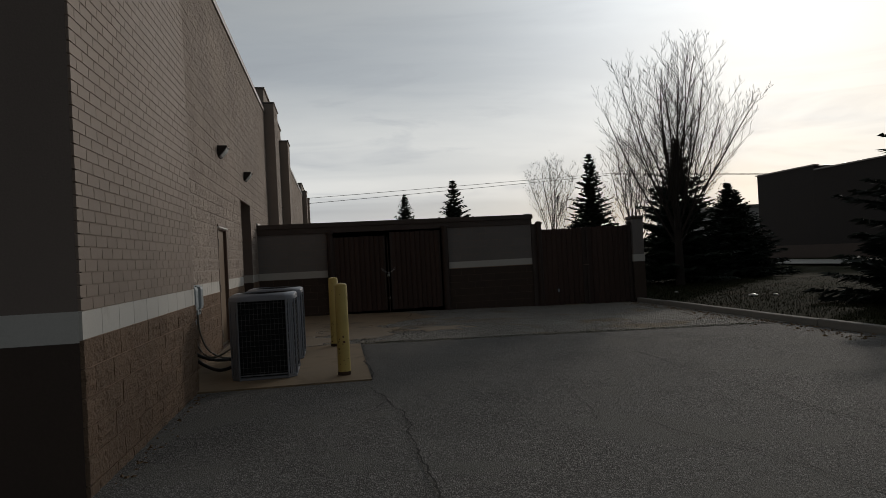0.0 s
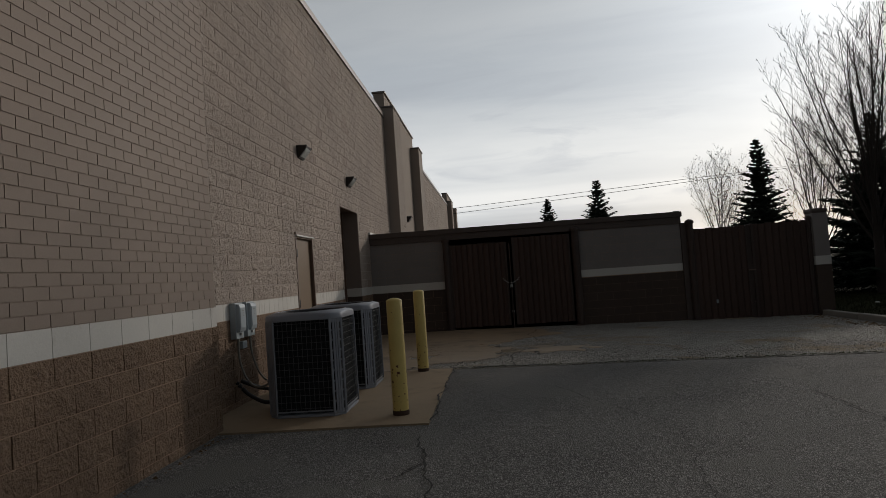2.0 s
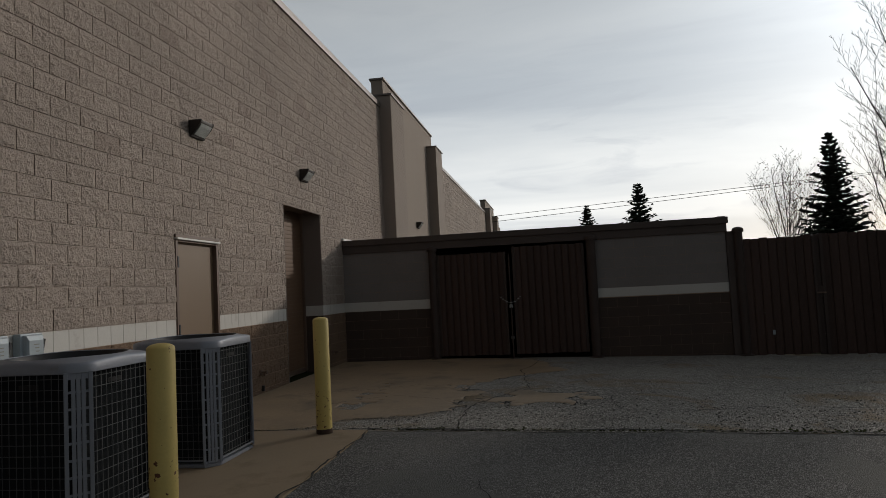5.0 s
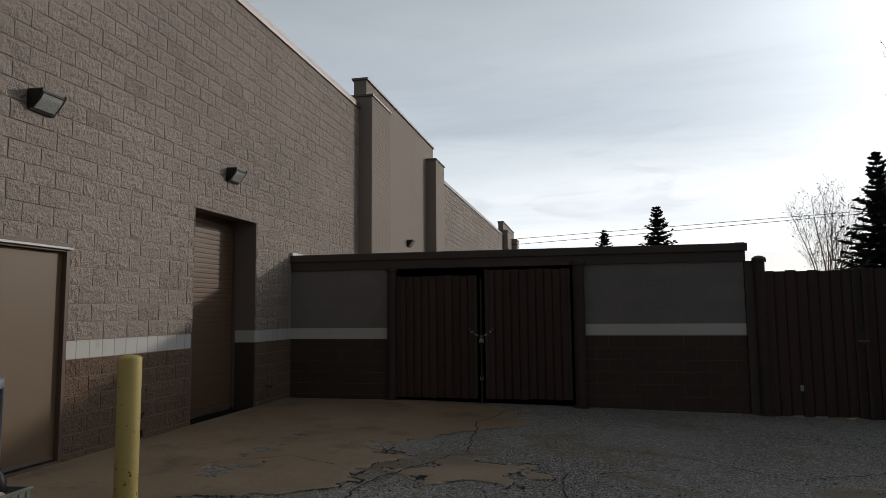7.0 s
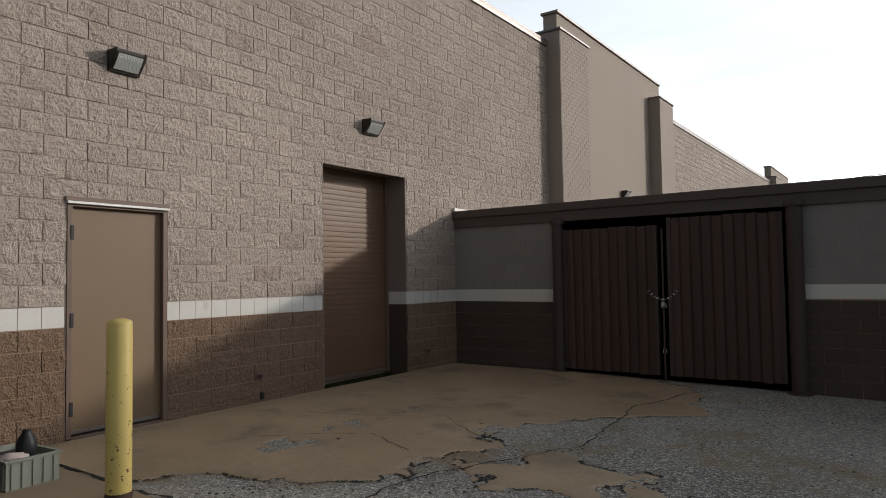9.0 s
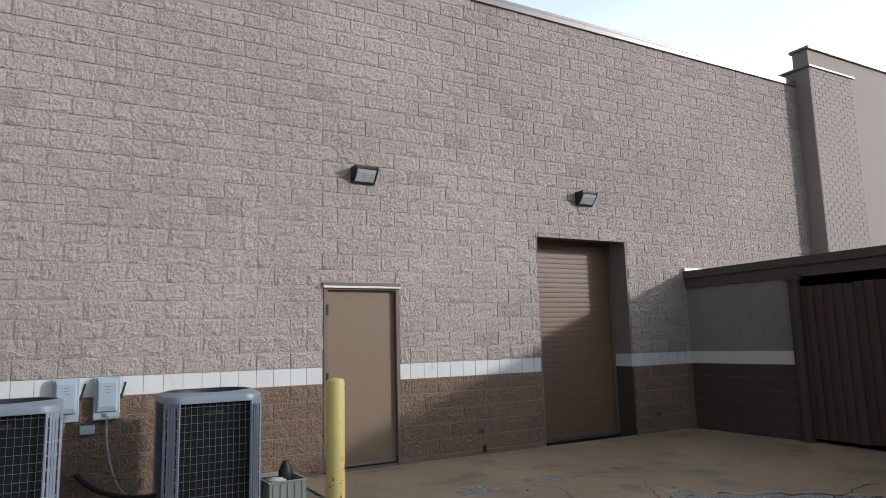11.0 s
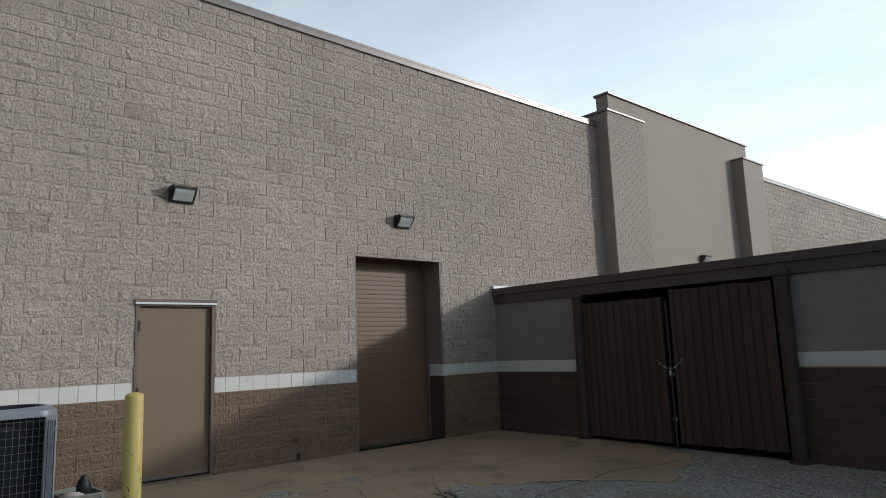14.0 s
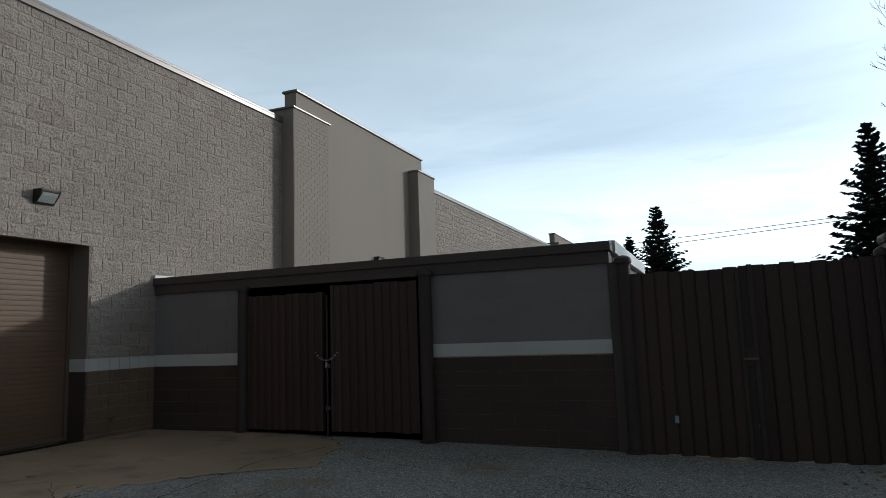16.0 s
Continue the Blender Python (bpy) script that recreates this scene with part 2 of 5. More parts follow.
M = dict(
    # dark specks on both split blocks put the shade of pits into the colour
    split=mat("painted_split_block", (0.405, 0.336, 0.286), 0.85, var=0.22, big=0.55, fine=27, bump=1.0, bump_size=0.04, rand=0.09, grain=0.35, stain_or_shade=(0.27, 0.212, 0.178), stain_or_shade_at=(0.62, 0.78), stain_or_shade_scale=24, odd=(0.29, 0.225, 0.185)),
    low=mat("brown_split_block", (0.205, 0.136, 0.09), 0.88, var=0.3, big=0.9, fine=27, bump=1.0, bump_size=0.045, rand=0.1, grain=0.5, stain_or_shade=(0.09, 0.06, 0.045), stain_or_shade_at=(0.63, 0.76), stain_or_shade_scale=30),
    brick=mat("painted_brick", (0.285, 0.222, 0.182), 0.7, var=0.14, big=0.6, fine=70, bump=0.25, bump_size=0.006, rand=0.2),
    mortar=mat("painted_mortar", (0.5, 0.425, 0.375), 0.9, var=0.15, big=1.0, fine=80, bump=0.4),
    brick_joint=mat("brick_joint_paint", (0.275, 0.214, 0.176), 0.9, var=0.15, fine=80, bump=0.4),
    mortar_low=mat("brown_mortar", (0.36, 0.25, 0.175), 0.9, var=0.15, fine=80, bump=0.4),
    band=mat("off_white_band", (0.6, 0.58, 0.54), 0.75, var=0.1, big=0.8, fine=50, bump=0.2, rand=0.12, stain_or_shade=(0.42, 0.38, 0.34), stain_or_shade_at=(0.62, 0.85), stain_or_shade_scale=4),
    trim=mat("brown_painted_trim", (0.088, 0.067, 0.058), 0.6, var=0.2, big=1.2, bump=0.15),
    plaster=mat("tan_render", (0.34, 0.285, 0.24), 0.9, var=0.1, big=0.35, fine=90, bump=0.3, streak=True),
    # tan paint darkened to carry the shade of south face and reveals
    pilaster=mat("shaded_tan_paint", (0.22, 0.178, 0.155), 0.85, var=0.15, big=0.5, fine=60, bump=0.3),
    paint=mat("tan_pilaster_paint", (0.33, 0.275, 0.235), 0.85, var=0.15, big=0.5, fine=60, bump=0.3),
    grey=mat("grey_painted_block", (0.235, 0.212, 0.202), 0.8, var=0.14, big=0.8, fine=40, bump=0.5, rand=0.12, stain_or_shade=(0.2, 0.18, 0.165), stain_or_shade_at=(0.66, 0.85), stain_or_shade_scale=1.5),
    dark=mat("dark_brown_block", (0.072, 0.049, 0.038), 0.75, var=0.2, big=0.8, fine=40, bump=0.5, rand=0.15),
    gate=mat("brown_gate_boards", (0.066, 0.039, 0.031), 0.5, spec=0.3, var=0.28, big=1.5, fine=30, bump=0.25, rand=0.25, streak=True, stain_or_shade=(0.3, 0.26, 0.23), stain_or_shade_at=(0.72, 0.8), stain_or_shade_scale=9),
    post=mat("brown_steel_post", (0.06, 0.042, 0.036), 0.5, spec=0.3, var=0.25, big=2, bump=0.15, stain_or_shade=(0.3, 0.27, 0.24), stain_or_shade_at=(0.7, 0.78), stain_or_shade_scale=12),
    door=mat("brown_painted_steel_door", (0.195, 0.131, 0.08), 0.5, var=0.08, big=0.9, fine=120, bump=0.06),
    frame=mat("brown_door_frame", (0.15, 0.1, 0.075), 0.5, var=0.12, bump=0.08),
    slat=mat("brown_roll_slat", (0.162, 0.095, 0.056), 0.5, var=0.14, big=1.0, bump=0.08, rand=0.12),
    galv=mat("galvanised_steel", (0.45, 0.45, 0.44), 0.4, 0.8, var=0.15, bump=0.08),
    coping=mat("metal_coping", (0.2, 0.172, 0.155), 0.34, 0.35, var=0.12, bump=0.05),
    white_metal=mat("white_metal_flashing", (0.72, 0.71, 0.68), 0.4, var=0.1, bump=0.05),
    ac=mat("grey_unit_paint", (0.25, 0.265, 0.3), 0.42, 0.15, var=0.12, big=2, bump=0.05, stain_or_shade=(0.2, 0.18, 0.16), stain_or_shade_at=(0.66, 0.8), stain_or_shade_scale=6),
    coil=mat("dark_coil_fins", (0.018, 0.02, 0.022), 0.9, 0.0, spec=0.1, var=0.3, fine=140, bump=0.6),
    wire=mat("coated_wire_guard", (0.12, 0.125, 0.13), 0.5, 0.3, var=0.15, bump=0),
    black=mat("black_plastic", (0.018, 0.018, 0.02), 0.5, var=0.2, bump=0.05),
    yellow=mat("chipped_yellow_paint", (0.6, 0.46, 0.15), 0.5, var=0.12, big=3, fine=60, bump=0.12, stain_or_shade=(0.12, 0.045, 0.022), stain_or_shade_at=(0.6, 0.62), stain_or_shade_scale=22, rise=0.06),
    rust=mat("rusty_base", (0.06, 0.035, 0.024), 0.9, var=0.4, big=8, bump=0.4),
    lamp=mat("bronze_lamp_housing", (0.035, 0.03, 0.027), 0.5, 0.3, var=0.2, bump=0.05),
    box=mat("pale_grey_box", (0.36, 0.41, 0.44), 0.45, 0.1, var=0.1, bump=0.04),
    hose=mat("grey_conduit", (0.25, 0.24, 0.21), 0.6, var=0.15, bump=0.05),
    crate=mat("grey_green_crate", (0.27, 0.285, 0.24), 0.6, var=0.15, bump=0.05),
    pale=mat("pale_rag", (0.6, 0.5, 0.46), 0.9, var=0.2, fine=40, bump=0.5),
    asphalt=pavement_mat("grey_asphalt", (0.1, 0.097, 0.09), (0.31, 0.3, 0.285), 110, var=0.7, bump=0.5, patch=(0.165, 0.16, 0.146), rough=0.84),
    apron=pavement_mat("worn_gravelly_asphalt", (0.25, 0.235, 0.212), (0.62, 0.59, 0.54), 75, var=0.65, bump=1.0, patch=(0.3, 0.235, 0.16), rough=0.86),
    silt=mat("tan_silt_on_concrete", (0.36, 0.265, 0.172), 0.5, var=0.32, big=0.9, fine=25, bump=0.2, stain_or_shade=(0.17, 0.14, 0.1), stain_or_shade_at=(0.55, 0.72), stain_or_shade_scale=1.3),
    pad=mat("tan_concrete_pad", (0.28, 0.208, 0.135), 0.85, var=0.16, big=1.2, fine=50, bump=0.25, stain_or_shade=(0.2, 0.15, 0.09), stain_or_shade_at=(0.56, 0.72), stain_or_shade_scale=2),
    kerb=mat("old_concrete_kerb", (0.3, 0.28, 0.25), 0.9, var=0.22, big=1.5, fine=40, bump=0.5),
    crack=mat("crack_fill", (0.025, 0.024, 0.022), 0.9, var=0.3, bump=0.4),
    grit=mat("pale_grit", (0.34, 0.32, 0.29), 0.9, var=0.3, rand=0.8, bump=0.2),
    litter=mat("dry_leaf_litter", (0.2, 0.13, 0.07), 0.85, var=0.3, rand=0.8, bump=0.1),
    grass=mat("dull_autumn_grass", (0.022, 0.024, 0.01), 0.95, spec=0.03, var=0.45, big=0.6, fine=28, bump=0.5, bump_size=0.02, stain_or_shade=(0.045, 0.036, 0.018), stain_or_shade_at=(0.5, 0.75), stain_or_shade_scale=0.8),
    moss=mat("dark_moss", (0.05, 0.055, 0.02), 0.95, var=0.4, rand=0.8, bump=0.1),
    pebble=mat("dark_pebbles", (0.09, 0.085, 0.075), 0.9, var=0.4, rand=0.8, bump=0.1),
    blade=mat("grass_blades", (0.022, 0.024, 0.01), 0.95, spec=0.05, var=0.3, rand=0.7, bump=0),
    bark=mat("grey_brown_bark", (0.042, 0.033, 0.028), 0.95, var=0.35, big=3, fine=40, bump=0.8, streak=True),
    needle=mat("spruce_needles", (0.018, 0.027, 0.017), 0.8, var=0.35, big=2, rand=0.6, bump=0),
    dryleaf=mat("last_dry_leaves", (0.2, 0.13, 0.06), 0.8, var=0.3, rand=0.8, bump=0),
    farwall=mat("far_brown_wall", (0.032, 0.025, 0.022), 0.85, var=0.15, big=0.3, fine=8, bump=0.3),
    fargrey=mat("far_grey_wall", (0.5, 0.49, 0.47), 0.85, var=0.12, big=0.2, fine=6, bump=0.2),
    lot=mat("pale_concrete_lot", (0.4, 0.39, 0.37), 0.85, var=0.15, big=0.3, fine=20, bump=0.2),
    cable=mat("black_cable", (0.02, 0.02, 0.02), 0.6, bump=0),
)


def glass_mat():
    m = bpy.data.materials.new("prismatic_lens")
    m.use_nodes = True
    t = m.node_tree
    b = t.nodes["Principled BSDF"]
    b.inputs["Base Color"].default_value = (0.46, 0.48, 0.46, 1)
    b.inputs["Roughness"].default_value = 0.18
    w = node(t, "ShaderNodeTexVoronoi", Scale=90.0)
    t.links.new(t.nodes.new("ShaderNodeTexCoord").outputs["Object"], w.inputs["Vector"])
    bp = t.nodes.new("ShaderNodeBump")
    bp.inputs["Strength"].default_value, bp.inputs["Distance"].default_value = 0.6, 0.01
    t.links.new(w.outputs["Distance"], bp.inputs["Height"])
    t.links.new(bp.outputs[0], b.inputs["Normal"])
    return m


M["lens"] = glass_mat()

# ---- mesh helpers ----


def part(name, bm, material, parent=None, label=""):
    me = bpy.data.meshes.new(name)
    bm.to_mesh(me)
    bm.free()
    me.materials.append(material)
    ob = new(name, me)
    if parent:
        ob.parent = parent
    if label:
        ob["label"] = label
    return ob


def smooth(ob, angle=40):
    for p in ob.data.polygons:
        p.use_smooth = True
    ob.data.set_sharp_from_angle(angle=radians(angle))
    return ob


def mesh_of(name, verts, faces, material, parent=None, label=""):
    me = bpy.data.meshes.new(name)
    me.from_pydata(verts, [], faces)
    me.materials.append(material)
    ob = new(name, me)
    if parent:
        ob.parent = parent
    if label:
        ob["label"] = label
    return ob


def empty(name, x, y, z, rz=0):
    ob = new(name)
    ob.matrix_basis = pose(x, y, z, 0, 0, rz)
    return ob


def add_box(bm, x0, x1, y0, y1, z0, z1, bevel=0.0):
    vs = [bm.verts.new((x, y, z)) for z in (z0, z1) for x, y in ((x0, y0), (x1, y0), (x1, y1), (x0, y1))]
    fs = [bm.faces.new([vs[i] for i in f]) for f in ((3, 2, 1, 0), (4, 5, 6, 7), (0, 1, 5, 4), (1, 2, 6, 5), (2, 3, 7, 6), (3, 0, 4, 7))]
    if bevel:
        es = list({e for f in fs for e in f.edges})
        bmesh.ops.bevel(bm, geom=es, offset=bevel, segments=2, affect="EDGES", profile=0.6)
    return vs


def box(x0, x1, y0, y1, z0, z1, bevel=0.0):
    bm = bmesh.new()
    add_box(bm, x0, x1, y0, y1, z0, z1, bevel)
    return bm


def boxes(rows, bevel=0.0):
    bm = bmesh.new()
    for r in rows:
        add_box(bm, *r, bevel)
    return bm


def turned(profile, sides=24):
    """A turned shape round z from (radius, height) pairs."""
    bm = bmesh.new()
    rings = []
    for r, z in profile:
        rings.append([bm.verts.new((r * math.cos(6.28319 * i / sides), r * math.sin(6.28319 * i / sides), z)) for i in range(sides)])
    for a, b in zip(rings, rings[1:]):
        for i in range(sides):
            bm.faces.new((a[i], a[(i + 1) % sides], b[(i + 1) % sides], b[i]))
    bm.faces.new(rings[-1])
    bm.faces.new(rings[0][::-1])
    return bm


def tube_data(points, radii, sides, verts, faces):
    """Appends a tapered tube along the points."""
    base = len(verts)
    for k, p in enumerate(points):
        a = points[max(k - 1, 0)]
        b = points[min(k + 1, len(points) - 1)]
        d = (b - a).normalized()
        u = d.orthogonal().normalized()
        w = d.cross(u)
        for i in range(sides):
            q = 6.28319 * i / sides
            verts.append(p + (u * math.cos(q) + w * math.sin(q)) * radii[k])
    for k in range(len(points) - 1):
        for i in range(sides):
            j = (i + 1) % sides
            faces.append((base + k * sides + i, base + k * sides + j, base + (k + 1) * sides + j, base + (k + 1) * sides + i))
    faces.append(tuple(base + (len(points) - 1) * sides + i for i in range(sides)))
    faces.append(tuple(base + i for i in reversed(range(sides))))


def tube(name, points, radius, material, parent=None, sides=10, label=""):
    verts, faces = [], []
    tube_data([Vector(p) for p in points], [radius] * len(points), sides, verts, faces)
    return smooth(mesh_of(name, verts, faces, material, parent, label))


def structure(ob, label, category):
    return tagged(ob, label, category, kind="structure")


# ---- ground ----
WALL, BRICK, COURSE = -2.25, -1.9, 0.2032


def fall(x):
    """Height of the paving, which drains away from the building."""
    return -0.08 - 0.02 * max(0.0, x)


def ground():
    xs = [(-3000, -0.2), (-20, -0.14), (0, -0.1), (9.14, -0.31), (9.3, -0.15), (14, -0.08), (60, -0.08), (3000, -0.08)]
    ys = [-3000, -40, 0, 20, 60, 3000]
    verts = [(x, y, z) for y in ys for x, z in xs]
    n = len(xs)
    faces = [(j * n + i, j * n + i + 1, (j + 1) * n + i + 1, (j + 1) * n + i) for j in range(len(ys) - 1) for i in range(n - 1)]
    structure(mesh_of("ground", verts, faces, M["grass"]), "dull green and brown autumn grass running to the horizon", "grass")


def sheet(name, x0, x1, y0, y1, lift, step, material, label, category, rough=0.006):
    """Paving as a gently uneven slab, its skirt let into the ground."""
    nx, ny = max(2, int((x1 - x0) / step)), max(2, int((y1 - y0) / step))
    verts, faces = [], []
    for j in range(ny + 1):
        for i in range(nx + 1):
            x, y = x0 + (x1 - x0) * i / nx, y0 + (y1 - y0) * j / ny
            verts.append((x, y, fall(x) + lift + rough * noise.noise((x * 0.7, y * 0.7, 3.1))))
    for j in range(ny):
        for i in range(nx):
            a = j * (nx + 1) + i
            faces.append((a, a + 1, a + nx + 2, a + nx + 1))
    rim = [i for i in range(nx + 1)] + [j * (nx + 1) + nx for j in range(1, ny + 1)] + [ny * (nx + 1) + i for i in range(nx - 1, -1, -1)] + [j * (nx + 1) for j in range(ny - 1, 0, -1)]
    base = len(verts)
    for k in rim:
        x, y, z = verts[k]
        verts.append((x, y, z - 0.06))
    for k in range(len(rim)):
        q = (k + 1) % len(rim)
        faces.append((rim[q], rim[k], base + k, base + q))
    ob = smooth(mesh_of(name, verts, faces, material), 30)
    return structure(ob, label, category)


ground()
sheet("road", -14, 9.1, -30, 12.62, 0.0, 0.5, M["asphalt"], "grey worn asphalt yard with fine aggregate and cracks", "asphalt")
sheet("pavement", -2.3, 9.1, 12.62, 19.75, 0.004, 0.3, M["apron"], "worn gravelly paving with exposed stones before the gates", "pavement", 0.006)
sheet("pavement_pad", -2.3, 0.27, 8.85, 12.6, 0.02, 0.4, M["pad"], "tan concrete pad below the condenser units", "concrete pad", 0.002)
sheet("pavement_lot", 25.5, 35.5, 12, 62, 0.66, 3, M["lot"], "pale concrete parking strip beyond the grass", "pavement", 0.0)


def silt_field(x, y):
    """Above zero where tan silt covers the paving."""
    lead = -0.7 + 1.5 * min(1, max(0, (y - 12.6) / 1.2)) + 0.31 * math.sin((y - 12.6) * 1.5) * min(1, max(0, y - 13)) + (1.1 if y > 17 else max(0, (y - 14.2) * 0.38))
    f = lead - x + 0.55 * noise.noise((x * 0.9, y * 1.1, 0)) + 0.22 * noise.noise((x * 3, y * 3, 2)) + 0.09 * noise.noise((x * 9, y * 9, 4)) + 0.04 * noise.noise((x * 25, y * 25, 4))
    if 13.7 < y < 16.4 and x > -0.6:  # washed-out spots
        f = min(f, 1.0 - 2.7 * (noise.noise((x * 1.1 + 3, y * 1.5, 7)) + 0.4 * noise.noise((x * 5, y * 5, 1))))
    isle = 0.5 - math.hypot((x - 2.1) / 1.3, y - 14.75) + 0.35 * noise.noise((x * 3, y * 3, 9)) + 0.1 * noise.noise((x * 11, y * 11, 9))
    return max(f, isle)


def silt():
    """Tan silt in the corner by the roll-up door, with a ragged washed edge."""
    step, x0, y0 = 0.022, -2.24, 12.66
    nx, ny = int((3.3 - x0) / step), int((19.55 - y0) / step)
    verts, faces, index = [], [], {}
    for j in range(ny):
        for i in range(nx):
            if silt_field(x0 + (i + 0.5) * step, y0 + (j + 0.5) * step) <= 0:
                continue
            quad = []
            for p, q in ((i, j), (i + 1, j), (i + 1, j + 1), (i, j + 1)):
                if (p, q) not in index:
                    index[p, q] = len(verts)
                    x, y = x0 + p * step, y0 + q * step
                    verts.append((x, y, fall(x) + 0.006 + 0.012 * min(1.0, max(0.0, silt_field(x, y) * 14)) + 0.004 * noise.noise((x, y, 0))))
                quad.append(index[p, q])
            faces.append(quad)
    rim_v, rim_f = [], []
    for j in range(ny):
        for i in range(nx):
            x, y = x0 + (i + 0.5) * step, y0 + (j + 0.5) * step
            if -0.035 < silt_field(x, y) <= 0 and noise.noise((x * 2.3, y * 2.3, 5)) + 0.5 * noise.noise((x * 8, y * 8, 6)) > 0.02:
                b, r = len(rim_v), step * (0.5 + 0.25 * noise.noise((x * 40, y * 40, 1)))
                rim_v += [(x + p * r, y + q * r, fall(x + p * r) + 0.013) for p, q in ((-1, -0.8), (0.9, -1), (1, 0.9), (-0.8, 1))]
                rim_f.append((b, b + 1, b + 2, b + 3))
    structure(mesh_of("pavement_crust_edge", rim_v, rim_f, M["crack"]), "dark broken edge of the silt crust", "crack")
    structure(smooth(mesh_of("pavement_silt", verts, faces, M["silt"]), 60), "smooth tan silt spread over the paving by the doors", "pavement")


silt()


def crack(points, width, seed, lift=0.012):
    """One wandering crack laid as a thin dark strip."""
    rnd = random.Random(seed)
    verts, faces, path = [], [], []
    for (x0, y0), (x1, y1) in zip(points, points[1:]):
        n = max(2, int(math.hypot(x1 - x0, y1 - y0) / 0.06))
        for k in range(n):
            path.append((x0 + (x1 - x0) * k / n, y0 + (y1 - y0) * k / n))
    ox = oy = 0.0
    for k, (x, y) in enumerate(path):
        ox, oy = ox * 0.9 + rnd.uniform(-0.025, 0.025), oy * 0.9 + rnd.uniform(-0.025, 0.025)
        a, b = path[max(k - 1, 0)], path[min(k + 1, len(path) - 1)]
        d = math.hypot(b[0] - a[0], b[1] - a[1]) or 1
        nx, ny = -(b[1] - a[1]) / d, (b[0] - a[0]) / d
        w = width * rnd.uniform(0.25, 1.0)
        for s in (-w, w):
            px, py = x + ox + nx * s, y + oy + ny * s
            verts.append((px, py, fall(px) + lift))
    faces = [(2 * k, 2 * k + 1, 2 * k + 3, 2 * k + 2) for k in range(len(path) - 1)]
    return structure(mesh_of("pavement_crack", verts, faces, M["crack"]), "dark wandering crack in the asphalt", "crack")


crack([(0.3, 3.2), (0.5, 4.7), (0.41, 5.24), (0.52, 6.5), (0.36, 7.5), (0.2, 8.4)], 0.012, 1)
crack([(0.36, 7.5), (0.15, 7.0)], 0.01, 12)
crack([(4.0, 10.6), (4.4, 9.8), (4.43, 7.05), (4.38, 5.1), (4.6, 2.0)], 0.012, 2)
crack([(2.6, 6.0), (3.0, 4.6), (3.4, 2.8)], 0.007, 3)
crack([(6.2, 9.6), (6.8, 7.0), (7.2, 3.0)], 0.009, 4)
crack([(-2.2, 12.62), (9.05, 12.64)], 0.03, 5, 0.016)
crack([(0.275, 8.9), (0.28, 12.6)], 0.014, 6, 0.03)
crack([(1.3, 12.6), (1.2, 14.0), (1.9, 15.6), (1.6, 17.5), (2.2, 19.3)], 0.012, 7, 0.022)
crack([(3.6, 13.6), (5.0, 14.1), (6.3, 13.8), (8.2, 14.2)], 0.014, 8, 0.022)
crack([(4.2, 16.0), (5.2, 15.2), (6.8, 15.9)], 0.012, 9, 0.022)
crack([(-1.4, 15.2), (0.2, 15.9), (1.0, 15.3)], 0.006, 10, 0.022)
crack([(-0.8, 14.2), (0.0, 14.8), (0.8, 14.6)], 0.007, 11, 0.022)


crack([(2.4, 13.3), (3.1, 13.9), (3.0, 14.8), (4.2, 15.3)], 0.009, 21, 0.018)
crack([(5.4, 17.6), (6.6, 17.1), (8.6, 17.4)], 0.01, 22, 0.018)
crack([(2.6, 18.4), (4.0, 17.8), (5.2, 18.2)], 0.009, 23, 0.018)
crack([(6.8, 13.4), (7.4, 14.9), (7.1, 16.2)], 0.008, 24, 0.018)
crack([(1.7, 10.8), (2.6, 8.4), (2.2, 6.0)], 0.006, 25)


def scatter(name, count, area, size, material, label, seed, category):
    """Loose bits lying on the paving."""
    rnd = random.Random(seed)
    verts, faces = [], []
    for _ in range(count):
        x, y = area(rnd)
        s, a = rnd.uniform(*size), rnd.uniform(0, 6.28)
        b = len(verts)
        h = s * rnd.uniform(0.3, 0.7)
        z = fall(x) + 0.004
        for k in range(4):
            q = a + k * 1.571 + rnd.uniform(-0.4, 0.4)
            r = s * rnd.uniform(0.6, 1.1)
            verts.append((x + r * math.cos(q), y + r * math.sin(q), z))
        verts.append((x + rnd.uniform(-0.2, 0.2) * s, y, z + h))
        faces += [(b, b + 1, b + 4), (b + 1, b + 2, b + 4), (b + 2, b + 3, b + 4), (b + 3, b, b + 4)]
    ob = mesh_of(name, verts, faces, material)
    return tagged(ob, label, category, kind="stuff")


scatter("loose_grit", 5000, lambda r: (r.uniform(0.2, 9.0), r.triangular(12.65, 19.5, 13.0)), (0.006, 0.022), M["grit"], "pale loose grit strewn over the worn paving", 1, "grit")
scatter("grit_in_joint", 1400, lambda r: (r.uniform(-0.5, 9.0), 12.64 + abs(r.gauss(0, 0.22))), (0.006, 0.02), M["grit"], "pale grit gathered along the paving joint", 2, "grit")
scatter("joint_moss", 700, lambda r: (r.uniform(0.3, 8.8), 12.66 + abs(r.gauss(0, 0.06))), (0.01, 0.03), M["moss"], "dark green moss tufts along the paving joint", 7, "moss")
scatter("dark_pebbles", 3500, lambda r: (r.uniform(0.1, 9.0), 12.7 + abs(r.gauss(0, 1.2)) if r.random() < 0.6 else r.uniform(12.8, 19.4)), (0.006, 0.02), M["pebble"], "dark loose pebbles over the worn paving", 8, "pebbles")
scatter("leaf_litter", 500, lambda r: (9.0 - abs(r.gauss(0, 0.35)), r.uniform(6, 19.4)), (0.015, 0.05), M["litter"], "dry brown leaves blown against the kerb", 3, "leaves")
